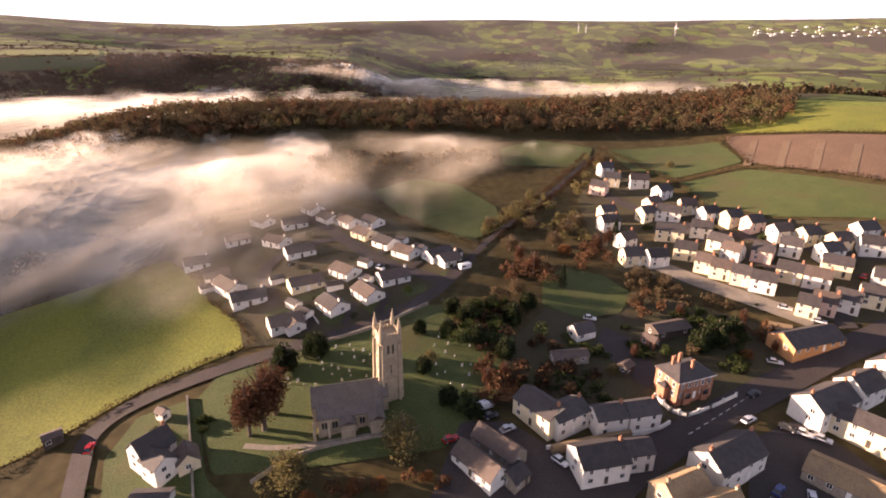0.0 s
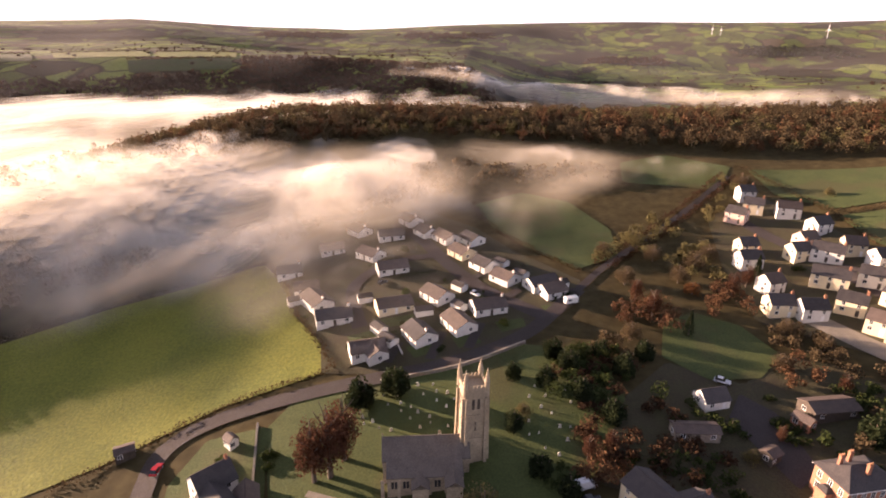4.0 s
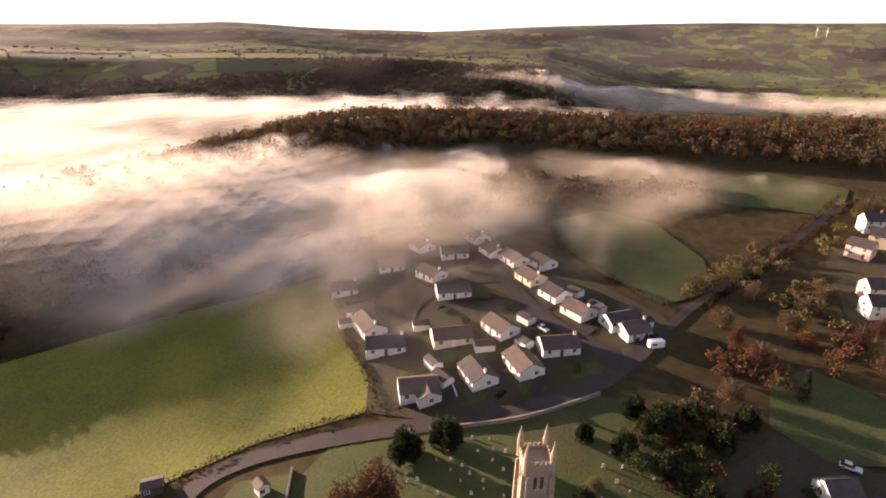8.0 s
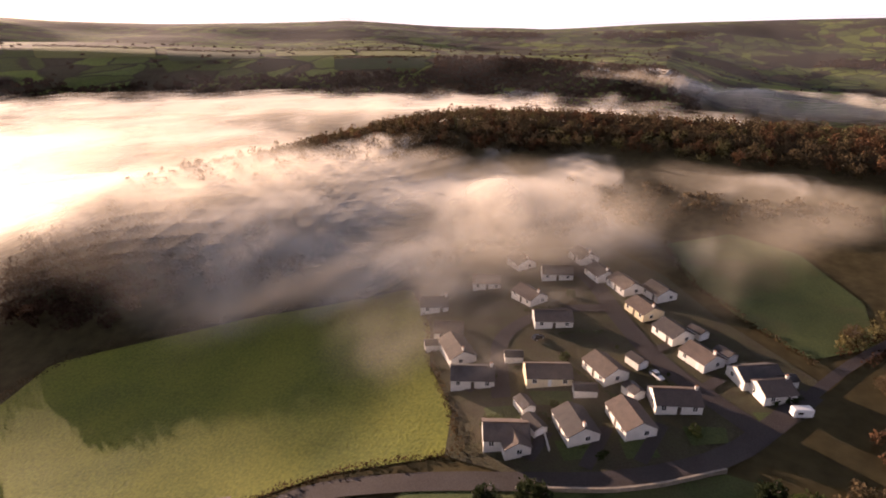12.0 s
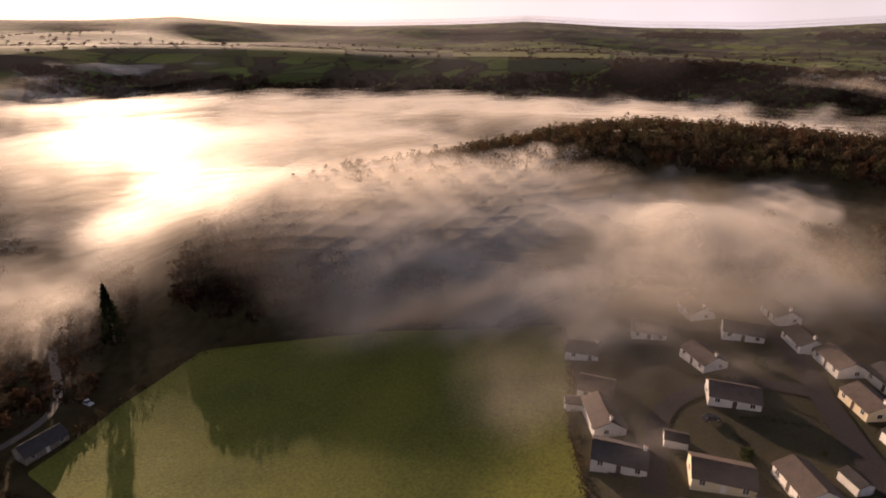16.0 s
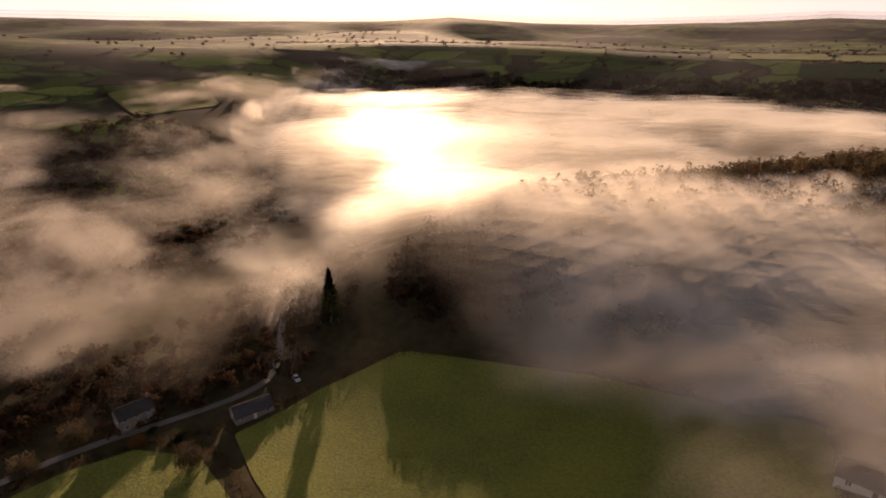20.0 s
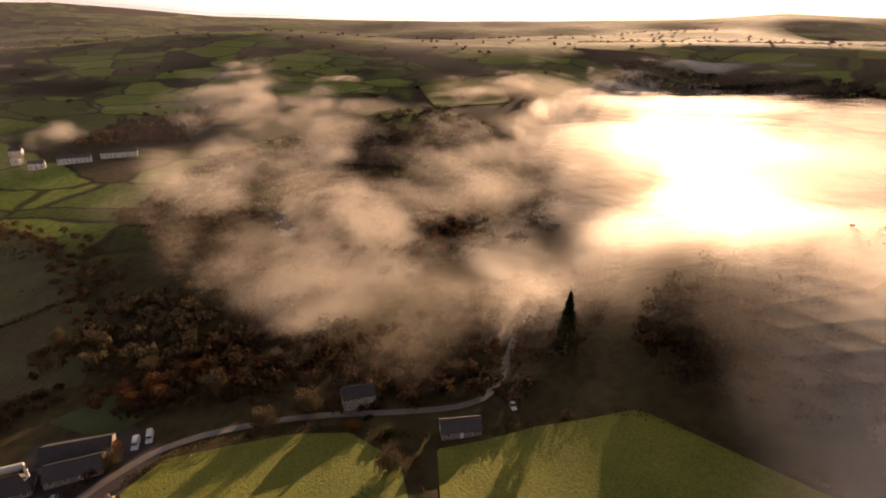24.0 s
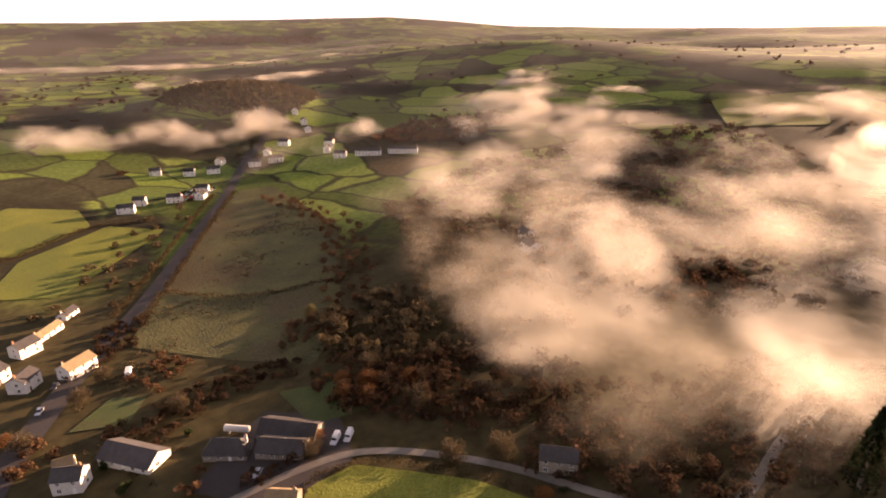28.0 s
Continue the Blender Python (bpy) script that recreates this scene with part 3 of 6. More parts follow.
def tuft_quads(centres, sizes):
    """Loose leaf quads turned every way, one at each centre."""
    n = len(centres)
    a = rng.normal(size=(n, 3))
    a /= np.linalg.norm(a, axis=1)[:, None]
    b = np.cross(a, rng.normal(size=(n, 3)))
    b /= np.linalg.norm(b, axis=1)[:, None]
    s = np.asarray(sizes)[:, None] * 0.5
    a, b = a * s, b * s * rng.uniform(0.5, 1.0, (n, 1))
    return np.stack([centres - a - b * 0.4, centres + a * 0.3 - b, centres + a + b * 0.3, centres - a * 0.2 + b], 1)


def crown_points(n, radius, height, base, clumps=14, open_base=0.35):
    """Leaf places in uneven clumps that fill a crown from base up."""
    c = rng.normal(size=(clumps, 3))
    c /= np.linalg.norm(c, axis=1)[:, None]
    c *= rng.uniform(0.35, 0.85, (clumps, 1))
    c[:, 2] = np.abs(c[:, 2]) * 1.1 - open_base
    size = rng.uniform(0.28, 0.5, clumps)
    k = rng.integers(0, clumps, n)
    d = rng.normal(size=(n, 3))
    d /= np.linalg.norm(d, axis=1)[:, None]
    p = c[k] + d * (size[k] * rng.uniform(0.35, 1.0, n) ** 0.5)[:, None]
    return np.c_[p[:, 0] * radius, p[:, 1] * radius, base + height * (p[:, 2] + open_base + 0.2) / (1.5 + open_base)]


def tree(name, label, radius, height, leaf_mat, leaves=900, leaf=0.5, trunk=0.28, bole=0.3, conifer=False, clumps=16):
    """A tapered trunk with forking limbs and a crown of many small leaves or twig sprays, standing at the origin."""
    ob = tagged(new(name), label, "tree")
    bm = bmesh.new()
    solid(bm, ring(8, trunk * 1.3, -1.0), ring(8, trunk * 0.75, height * bole))
    solid(bm, ring(6, trunk * 0.75, height * bole), ring(6, trunk * 0.25, height * 0.8))
    limbs = 5 if conifer else 9
    for i in range(limbs):
        a, z0 = 2.4 * i, height * (bole * 0.8 + 0.4 * i / limbs)
        reach, rise = radius * rng.uniform(0.55, 0.8), height * (0.02 if conifer else rng.uniform(0.15, 0.3))
        p0, p1 = Vector((0, 0, z0)), Vector((reach * math.cos(a), reach * math.sin(a), z0 + rise))
        u = (p1 - p0).normalized()
        v = u.orthogonal().normalized()
        w = u.cross(v)
        r0, r1 = trunk * 0.4, trunk * 0.1
        solid(bm, [p0 + (v * math.cos(t) + w * math.sin(t)) * r0 for t in (0, 1.57, 3.14, 4.71)], [p1 + (v * math.cos(t) + w * math.sin(t)) * r1 for t in (0, 1.57, 3.14, 4.71)])
    part("trunk", bm, BARK, ob)
    if conifer:
        t = rng.uniform(0, 1, leaves) ** 0.7
        ang, tier = rng.uniform(0, 6.283, leaves), 1 - 0.25 * (t * 9 % 1)
        rad = radius * (1 - t ** 1.4 * 0.95) * tier * rng.uniform(0.3, 1, leaves) ** 0.5 * (1 + 0.25 * np.sin(ang * 5 + t * 20))
        p = np.c_[rad * np.cos(ang), rad * np.sin(ang), height * (0.06 + 0.96 * t) - rad * 0.15]
    else:
        p = crown_points(leaves, radius, height * (1 - bole * 0.6), height * bole * 0.6, clumps)
    cr = quads_object("crown", tuft_quads(p, rng.uniform(0.6, 1.3, leaves) * leaf), leaf_mat)
    cr.parent = ob
    return ob


def plant(proto, places, first=[]):
    """Copies of a tree at (x, y, scale); the pattern itself takes the first place."""
    for i, (x, y, s) in enumerate(places):
        m = pose(x, y, zat(x, y) - 0.05, 0, 0, random.uniform(0, 360)) @ Matrix.Scale(s, 4)
        if i == 0:
            proto.matrix_basis = m
        else:
            copy_thing_at = copy_thing(proto, Matrix.Identity(4))
            copy_thing_at.matrix_basis = m


def woodland(name, xy, radius, height, mat, label, leaves=110, leaf=1.3, group=""):
    """A wood as one mass of uneven crowns, too many to count."""
    kinds = [crown_points(leaves, 1.0, 1.0, 0.0, 9, 0.5) for _ in range(9)]
    xy = np.asarray(xy)
    out = []
    z = land(xy[:, 0], xy[:, 1])
    for i, (x, y) in enumerate(xy):
        r, h = radius * rng.uniform(0.75, 1.3), height * rng.uniform(0.75, 1.2)
        p = kinds[i % 9]
        a = rng.uniform(0, 6.283)
        ca, sa = math.cos(a), math.sin(a)
        out.append(np.c_[x + r * (p[:, 0] * ca - p[:, 1] * sa), y + r * (p[:, 0] * sa + p[:, 1] * ca), z[i] + h * (0.12 + 0.9 * p[:, 2])])
    c = np.concatenate(out)
    return tagged(quads_object(name, tuft_quads(c, rng.uniform(0.6, 1.4, len(c)) * leaf), mat), label, "woodland", kind="stuff")


def inside(poly, x, y):
    poly = np.asarray(poly, float)
    hit = np.zeros(np.shape(x), bool)
    for (x0, y0), (x1, y1) in zip(poly, np.roll(poly, -1, 0)):
        hit ^= ((y0 > y) != (y1 > y)) & (x < (x1 - x0) * (y - y0) / (y1 - y0 + 1e-9) + x0)
    return hit


def scatter(poly, gap):
    """Uneven places, about gap apart, inside an outline."""
    lo, hi = np.min(poly, 0), np.max(poly, 0)
    gx, gy = np.meshgrid(np.arange(lo[0], hi[0], gap), np.arange(lo[1], hi[1], gap))
    x, y = gx.ravel() + rng.uniform(-0.45, 0.45, gx.size) * gap, gy.ravel() + rng.uniform(-0.45, 0.45, gx.size) * gap
    k = inside(poly, x, y)
    return np.c_[x[k], y[k]]


def hedge(name, pts, mat, label, width=1.6, height=1.6, leaf=0.55, per=14):
    """A hedge as one mass of small leaves along a line."""
    x, y, dx, dy = smooth_line(pts, 1.0)
    i = np.repeat(np.arange(len(x)), per)
    u, h = rng.uniform(-0.5, 0.5, len(i)) * width, rng.uniform(0, 1, len(i)) ** 0.7
    wob = 0.75 + 0.35 * np.sin(i * 0.37) * np.sin(i * 0.11 + 1)
    px, py = x[i] - dy[i] * u + rng.uniform(-0.5, 0.5, len(i)), y[i] + dx[i] * u + rng.uniform(-0.5, 0.5, len(i))
    c = np.c_[px, py, land(px, py) + h * height * wob]
    return tagged(quads_object(name, tuft_quads(c, rng.uniform(0.6, 1.3, len(c)) * leaf), mat), label, "hedge", kind="stuff")


# ---- the ground ----
def ground_sheet():
    u = np.sinh(np.linspace(-3.62, 3.62, 360)) * 260
    gx, gy = np.meshgrid(u - 60, u + 150)
    v = np.c_[gx.ravel(), gy.ravel(), land(gx, gy).ravel()]
    n = len(u)
    i = (np.arange(n - 1)[:, None] * n + np.arange(n - 1)).ravel()
    f = np.c_[i, i + 1, i + n + 1, i + n]
    me = bpy.data.meshes.new("ground")
    me.vertices.add(len(v)), me.loops.add(f.size), me.polygons.add(len(f))
    me.vertices.foreach_set("co", v.astype(np.float32).ravel())
    me.loops.foreach_set("vertex_index", f.astype(np.int32).ravel())
    me.polygons.foreach_set("loop_start", np.arange(0, f.size, 4, dtype=np.int32))
    me.update(calc_edges=True)
    me.shade_smooth()
    me.materials.append(GROUND)
    return tagged(new("ground", me), "rolling farmland with small hedged fields", "ground", kind="structure")


ground_sheet()

# ---- fog: banks as x, y, reach along, reach across, heading, strength ----
BANKS = [(-480, 300, 230, 130, 60, 1.8), (-520, 560, 380, 150, 40, 1.9), (-330, 640, 330, 110, 10, 1.7), (-760, 300, 230, 120, 80, 1.6), (-350, 215, 90, 70, 40, 1.4), (-330, 330, 70, 60, 60, 1.5),
         (-255, 240, 150, 46, 30, 1.5), (-160, 258, 110, 50, 28, 1.3), (-90, 296, 90, 36, 22, 0.62), (0, 328, 70, 24, 14, 0.46), (55, 335, 34, 18, 30, 0.5), (-85, 255, 60, 34, 20, 0.7), (-84, 222, 56, 30, 30, 0.58), (-105, 205, 34, 26, 20, 0.5), (-60, 195, 50, 24, 40, 0.38), (-150, 222, 70, 30, 35, 0.42),
         (-305, 165, 60, 45, 60, 0.9), (-245, 225, 45, 30, 40, 0.75), (-270, 118, 50, 34, 50, 0.45), (-300, 60, 110, 60, 40, 0.75), (-262, 25, 60, 40, 20, 0.68), (-400, 0, 170, 90, 30, 0.62), (-640, -150, 210, 100, 20, 0.7),
         (-450, -130, 90, 60, 20, 0.58), (-750, -280, 180, 60, 25, 0.98), (-390, -505, 200, 36, -32, 0.72), (-690, -860, 220, 40, -32, 0.8), (-430, 85, 80, 48, 20, 0.9), (-1030, -90, 60, 25, 60, 0.85), (-480, -350, 110, 40, 10, 0.62)]
BANKS_FAR = [(0, 1130, 330, 70, 0, 1.35), (310, 1090, 180, 50, -12, 1.05), (-850, -1480, 420, 110, -25, 1.4), (-1500, -700, 500, 90, 30, 1.1), (-1250, -170, 160, 40, 10, 0.95), (-1100, 330, 160, 30, 80, 0.8)]


def fog_density(x, y):
    d = np.zeros(np.shape(x))
    for cx, cy, ra, rb, h, s in BANKS + BANKS_FAR:
        c, q = math.cos(radians(h)), math.sin(radians(h))
        u, v = ((x - cx) * c + (y - cy) * q) / ra, (-(x - cx) * q + (y - cy) * c) / rb
        d = np.maximum(d, s * np.exp(-(u * u + v * v) * 0.7))
    return d


def sheet(name, x, y, z, dens, keep, mat, label):
    """A grid sheet of fog with its density as an attribute, kept where there is any."""
    n = x.shape[1]
    r, c = np.nonzero(keep[:-1, :-1] | keep[1:, 1:] | keep[1:, :-1] | keep[:-1, 1:])
    i = r * n + c
    f = np.c_[i, i + 1, i + n + 1, i + n]
    used, inv = np.unique(f, return_inverse=True)
    me = bpy.data.meshes.new(name)
    v = np.c_[x.ravel(), y.ravel(), z.ravel()][used]
    me.vertices.add(len(v)), me.loops.add(f.size), me.polygons.add(len(f))
    me.vertices.foreach_set("co", v.astype(np.float32).ravel())
    me.loops.foreach_set("vertex_index", inv.astype(np.int32).ravel())
    me.polygons.foreach_set("loop_start", np.arange(0, f.size, 4, dtype=np.int32))
    me.update(calc_edges=True)
    me.shade_smooth()
    me.materials.append(mat)
    me.normals_split_custom_set_from_vertices([Vector((0, 0, 1)) + SUN_DIR * 1.15] * len(v))     # sunlight put into the normals: all lean to the sun, whatever the sheet's slope
    me.attributes.new("thickness", "FLOAT", "POINT").data.foreach_set("value", dens.ravel()[used].astype(np.float32))
    return tagged(new(name, me), label, "fog", kind="stuff")


def fog_layers(count=11):
    """Layers between the ground and a bumpy top, which lies level over the main valley and lower down the side valley."""
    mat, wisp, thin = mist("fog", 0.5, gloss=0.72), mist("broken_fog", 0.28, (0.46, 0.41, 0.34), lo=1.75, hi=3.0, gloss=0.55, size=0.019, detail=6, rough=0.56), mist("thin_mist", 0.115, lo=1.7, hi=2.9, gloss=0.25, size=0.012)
    x, y = np.meshgrid(np.arange(-1900, 640, 11.0), np.arange(-1800, 1380, 11.0))
    dens = fog_density(x, y)
    base = land(x, y)
    side = np.clip((y - 20) / 150, 0, 1)
    top = np.maximum(base + 20 - 13 * np.clip((base + 15) / 30, 0, 1), -10 + 19 * side * side * (3 - 2 * side))
    for cx, cy, ra, rb, h, high in ((-215, 248, 230, 72, 30, 18), (-70, 308, 120, 52, 24, 22)):     # flat-topped banks heaped against the ridge
        c, q = math.cos(radians(h)), math.sin(radians(h))
        g = np.exp(-((((x - cx) * c + (y - cy) * q) / ra) ** 4 + ((-(x - cx) * q + (y - cy) * c) / rb) ** 4))
        top = np.maximum(top, -35 + (high + 35) * g)
    top = top + 1.6 * np.sin(x / 71) * np.sin(y / 63) + 0.7 * np.sin(x / 27 - y / 35)
    ys = y + 26 * np.sin(x / 55 + 1) + 14 * np.sin(x / 23 - y / 40)
    for k in range(count):
        z = base + 3 + (top - base - 3) * (k / (count - 1)) ** 0.9 + 0.7 * np.sin(x / 33 + 2 * k) * np.sin(y / 29 + k)
        d = dens - 0.04 * k - 1.4 * np.clip((z - 36) / 10, 0, 1) - 0.75 * np.clip(1 - dens / 0.32, 0, 1)
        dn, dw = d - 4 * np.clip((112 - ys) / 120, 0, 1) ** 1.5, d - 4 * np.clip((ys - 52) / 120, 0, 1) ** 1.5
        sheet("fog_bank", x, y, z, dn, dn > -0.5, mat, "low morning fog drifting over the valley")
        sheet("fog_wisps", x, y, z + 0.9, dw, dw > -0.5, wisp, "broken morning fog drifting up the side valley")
    wide = np.clip(fog_density(x - 22, y + 14), 0, 1.2)
    for k in range(4):
        z = base + 4.4 + 4.5 * k + 0.5 * np.sin(x / 41 + k) * np.sin(y / 37)
        d = wide * (0.3 + 0.7 * side) - 0.7 * np.clip((z - 26) / 10, 0, 1) - 0.7 * np.clip(1 - wide / 0.3, 0, 1)
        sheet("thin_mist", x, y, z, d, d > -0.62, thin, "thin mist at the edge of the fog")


def far_haze():
    u = np.sinh(np.linspace(-3.4, 3.4, 120)) * 260
    x, y = np.meshgrid(u - 60, u + 150)
    r = np.hypot(x + 60, y - 150)
    # added sheets, denser with distance, imitate the veil of the air
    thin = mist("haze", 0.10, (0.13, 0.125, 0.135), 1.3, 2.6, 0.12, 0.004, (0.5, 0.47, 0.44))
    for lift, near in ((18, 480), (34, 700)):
        sheet("distant_haze", x, y, land(x, y) + lift, np.clip((r - near) / 1500, 0, 1), r > near - 20, thin, "grey sheet that imitates haze over the distant hills")


fog_layers()
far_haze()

# ---- woods ----
RIDGE_WOOD = [(205, 332), (165, 340), (90, 352), (20, 362), (-70, 368), (-150, 352), (-195, 305), (-225, 255), (-283, 216), (-304, 236), (-272, 300), (-262, 350), (-240, 420), (-150, 475), (-20, 492), (120, 492), (210, 452), (246, 388)]
ridge_xy = scatter(RIDGE_WOOD, 7.2)
pick = rng.uniform(0, 1, len(ridge_xy)) + 0.25 * np.sin(ridge_xy[:, 0] / 40) * np.sin(ridge_xy[:, 1] / 31)
woodland("ridge_wood", ridge_xy[pick < 0.62], 5.0, 13.5, TWIG_BROWN, "russet bare woodland along the ridge", leaves=210, leaf=0.95)
woodland("ridge_wood", ridge_xy[(pick >= 0.62) & (pick < 0.85)], 4.6, 13, TWIG_RUST, "rust-brown beeches in the ridge wood", leaves=210, leaf=0.95)
woodland("ridge_wood", ridge_xy[pick >= 0.85], 4.6, 12, TWIG_OLIVE, "pale olive crowns in the ridge wood", leaves=210, leaf=0.9)

STUBBLE = material("stubble", (0.135, 0.092, 0.058), (0.16, 0.11, 0.07), scale=0.08, fine=1.4, bump=0.5)

# ---- fields, gardens and yards laid on the ground ----
drape("west_field", [(-103.8, 118.3), (-83.6, 137.8), (-59.5, 152.2), (-65.3, 166.7), (-80.3, 181.1), (-93.3, 203.3), (-116.2, 228.2), (-166, 193.9), (-210.2, 141.9), (-201.7, 111.9), (-194.1, 97.5), (-188.6, 84.1), (-165.9, 89.2), (-141.7, 97.1), (-120.1, 106.8)],
      GRASS, 0.22, "bright green pasture with random yellower patches", "field")
drape("lower_field", [(-108, 97.6), (-116, 62), (-137.9, 21.1), (-159.7, 3.5), (-174, 7.4), (-189.5, 38.8), (-192.8, 56.6), (-181.7, 74.9), (-161.8, 83), (-139.3, 92.1), (-120.9, 101.8)], GRASS, 0.2, "sunlit yellow-green pasture below the lane", "field")
drape("churchyard", [(-61.7, 144.2), (-37.6, 152), (-19.3, 159.5), (-4.9, 171.1), (11.6, 171.6), (24.3, 153), (14.3, 123.2), (1.7, 108.7), (-30.5, 105.1), (-52.5, 105.4), (-66, 130.9)], LAWN, 0.2, "mown churchyard grass with worn paths", "grass")
drape("paddock", [(-65.9, 132), (-53.5, 104.4), (-44.4, 97), (-60.6, 89.4), (-74.2, 96.2), (-82, 113.2), (-80, 126.8)], LAWN, 0.24, "narrow green paddock beside a white house", "grass")
drape("manor_lawn", [(39.5, 191), (36.1, 172.3), (47.4, 163.8), (61.1, 167), (69.7, 178.3), (62.5, 192.9), (50.1, 199.3)], LAWN, 0.3, "oval green lawn between trees", "grass")
drape("estate_gardens", [(-59.5, 152.2), (-37.5, 153), (-19.2, 161.6), (-2.8, 177.2), (13.8, 199.7), (15.9, 215.4), (-10.4, 239.3), (-29, 262.9), (-58.7, 284.8), (-103.4, 261.3), (-113.1, 223.9), (-93.3, 203.3), (-80.3, 181.1), (-65.3, 166.7)],
      DIRT, 0.2, "small lawns and gardens between bungalows", "garden")
for corners in ([(-38, 165.5), (-30, 169.5), (-27, 165), (-34, 160.5)], [(-25, 172), (-18, 174.5), (-15.5, 170), (-22, 166.5)], [(-13, 182), (-4, 186), (-3, 181), (-10, 176.5)], [(-58, 170), (-48, 175), (-46, 169), (-54, 165)], [(-50, 180), (-40, 184), (-38, 179), (-46, 175.5)], [(1, 194.5), (6, 197), (8, 193.5), (3, 191)]):
    drape("front_lawn", corners, LAWN, 0.34, "small mown front lawn of a bungalow", "lawn")
drape("hill_field", [(-33.8, 289.8), (-22.2, 264.6), (-4.3, 241.7), (13.9, 225.1), (30.5, 239.9), (29.5, 265.2), (12.1, 293.7), (-11.8, 303.7)], LAWN, 0.3, "sloping green field behind the bungalows", "field")
drape("wood_edge_field", [(63.6, 349.5), (94.1, 333.5), (83.9, 306.2), (39, 315.7), (39.5, 338.5)], LAWN, 0.3, "green field under the wood", "field")
drape("upper_field", [(100.9, 329.1), (165.3, 323), (159.4, 285.8), (123.3, 279.9), (105.2, 297.6)], LAWN, 0.3, "dark green hedged field", "field")
drape("long_field", [(121, 273.5), (156.5, 276.4), (192.9, 233.6), (230, 205), (200, 188), (171.5, 211.3), (142.6, 224.4), (123.9, 247)], LAWN, 0.3, "long green hedged field above the houses", "field")
drape("ploughed_field", [(167.3, 320.5), (172, 332), (233.8, 284.8), (256, 244), (228, 210), (197.2, 237.6), (161.2, 283.3)], PLOUGH, 0.3, "ploughed red-brown field in faint strips", "field")
drape("far_green_field", [(186, 372), (283.3, 341.2), (300, 290), (262, 250), (238.1, 286.8), (176, 336)], GRASS, 0.3, "bright green field beside the wood", "field")
drape("village_gardens", [(24.3, 153), (14.3, 123.2), (36.5, 118.9), (60.8, 118.3), (85.6, 128.4), (106.1, 141.5), (102.9, 156.4), (81.8, 175.4), (69.7, 178.3), (55.7, 163.6), (37.1, 170.2)], DIRT, 0.2, "shrubby gardens and rough ground", "garden")
drape("street_gardens", [(68.1, 195.3), (96, 178.6), (111, 160), (142.2, 148.1), (176, 168), (173.3, 207), (140.5, 222.3), (119.8, 247.3), (112.5, 271.5), (97, 300), (71.7, 277.4), (67.3, 232.7)], DIRT, 0.24, "small gardens and paths between village houses", "garden")
drape("inn_yard", [(-2.7, 92.4), (21.2, 83.9), (39.5, 91.6), (35.7, 99.9), (27.9, 108.3), (18.2, 116.8), (6, 116.9)], TARMAC, 0.3, "worn asphalt yard", "yard")
drape("car_park", [(65.6, 91.2), (83.3, 82.7), (103.7, 90.3), (98.4, 106.7), (91, 117.3), (76.6, 111.5)], TARMAC, 0.3, "asphalt car park", "car park")
drape("manor_yard", [(48.1, 149), (57.4, 129.3), (63.8, 135.6), (60.6, 153), (53.5, 159.4)], TARMAC, 0.3, "dark gravelled lane and yard", "yard")
drape("river_meadow", [(-170.4, -127.2), (-188.7, -78.8), (-205.1, -47.7), (-235, -65.6), (-282.3, -116.7), (-331.4, -171.8), (-372, -300), (-352, -318), (-262.4, -232.3), (-198.9, -166.1)], MEADOW, 0.25, "rough brown-green river meadow", "meadow")
drape("roadside_field", [(-174.4, -214.6), (-262.4, -273.4), (-240, -310), (-177.9, -284.2), (-148, -239.4)], GRASS, 0.25, "bright green field beside the straight road", "field")
drape("corner_field", [(-177.8, -292.2), (-232, -318), (-240, -360), (-206, -396), (-150, -340)], GRASS, 0.25, "green field with a dark hedge", "field")
drape("farm_grass", [(-185, -43.4), (-203.2, -29.9), (-196, -8.6), (-179.2, -17.9)], LAWN, 0.25, "small bright lawn behind the farm", "grass")
drape("crossroad_grass", [(-130.8, -80.9), (-148.5, -90.7), (-156.6, -81), (-144.8, -69.2)], LAWN, 0.25, "roadside lawn", "grass")
drape("farm_yard", [(-139.4, -22.2), (-175, -37.5), (-187.7, -14.4), (-175.9, 5.4), (-151.7, 3.5)], TARMAC, 0.2, "muddy asphalt farm yard", "yard")
drape("hill_meadow", [(-700, -10), (-830, -60), (-900, 40), (-760, 70)], GRASS, 0.5, "pale yellow field on the far slope", "field", cell=20)

for i in range(6):
    k = 0.12 + 0.15 * i
    strip("plough_strip", [(150 + 72 * k, 288 - 66 * k), (170 + 76 * k, 322 - 74 * k)], 3.5, STUBBLE, 0.42, "pale strip of stubble across the ploughed field", "field")

# ---- roads ----
strip("church_road", [(-92, -36), (-72, 6), (-66, 40), (-70, 70), (-80.2, 93.3), (-88, 113.2), (-91.1, 122.7), (-83.7, 132.9), (-62.7, 143.2), (-39.6, 151.9), (-21.3, 159.5), (-2.8, 175.2), (6.6, 193.5), (13.8, 208.5)], 5.2, TARMAC, 0.42, "grey asphalt lane past the church", "road")
strip("hill_lane", [(13.8, 208.5), (24.2, 229.7), (42.9, 256.5), (70.3, 293.2), (90, 320.7)], 3.0, TARMAC, 0.42, "narrow dark lane climbing between hedges", "road")
for side in (-3.2, 3.2):
    hedge("lane_bank", [(x + 0.86 * side, y - 0.5 * side) for x, y in [(24.2, 229.7), (42.9, 256.5), (70.3, 293.2), (90, 320.7)]], TWIG_DARK, "overgrown dark hedge bank along the lane", 2.6, 2.8, leaf=0.7)
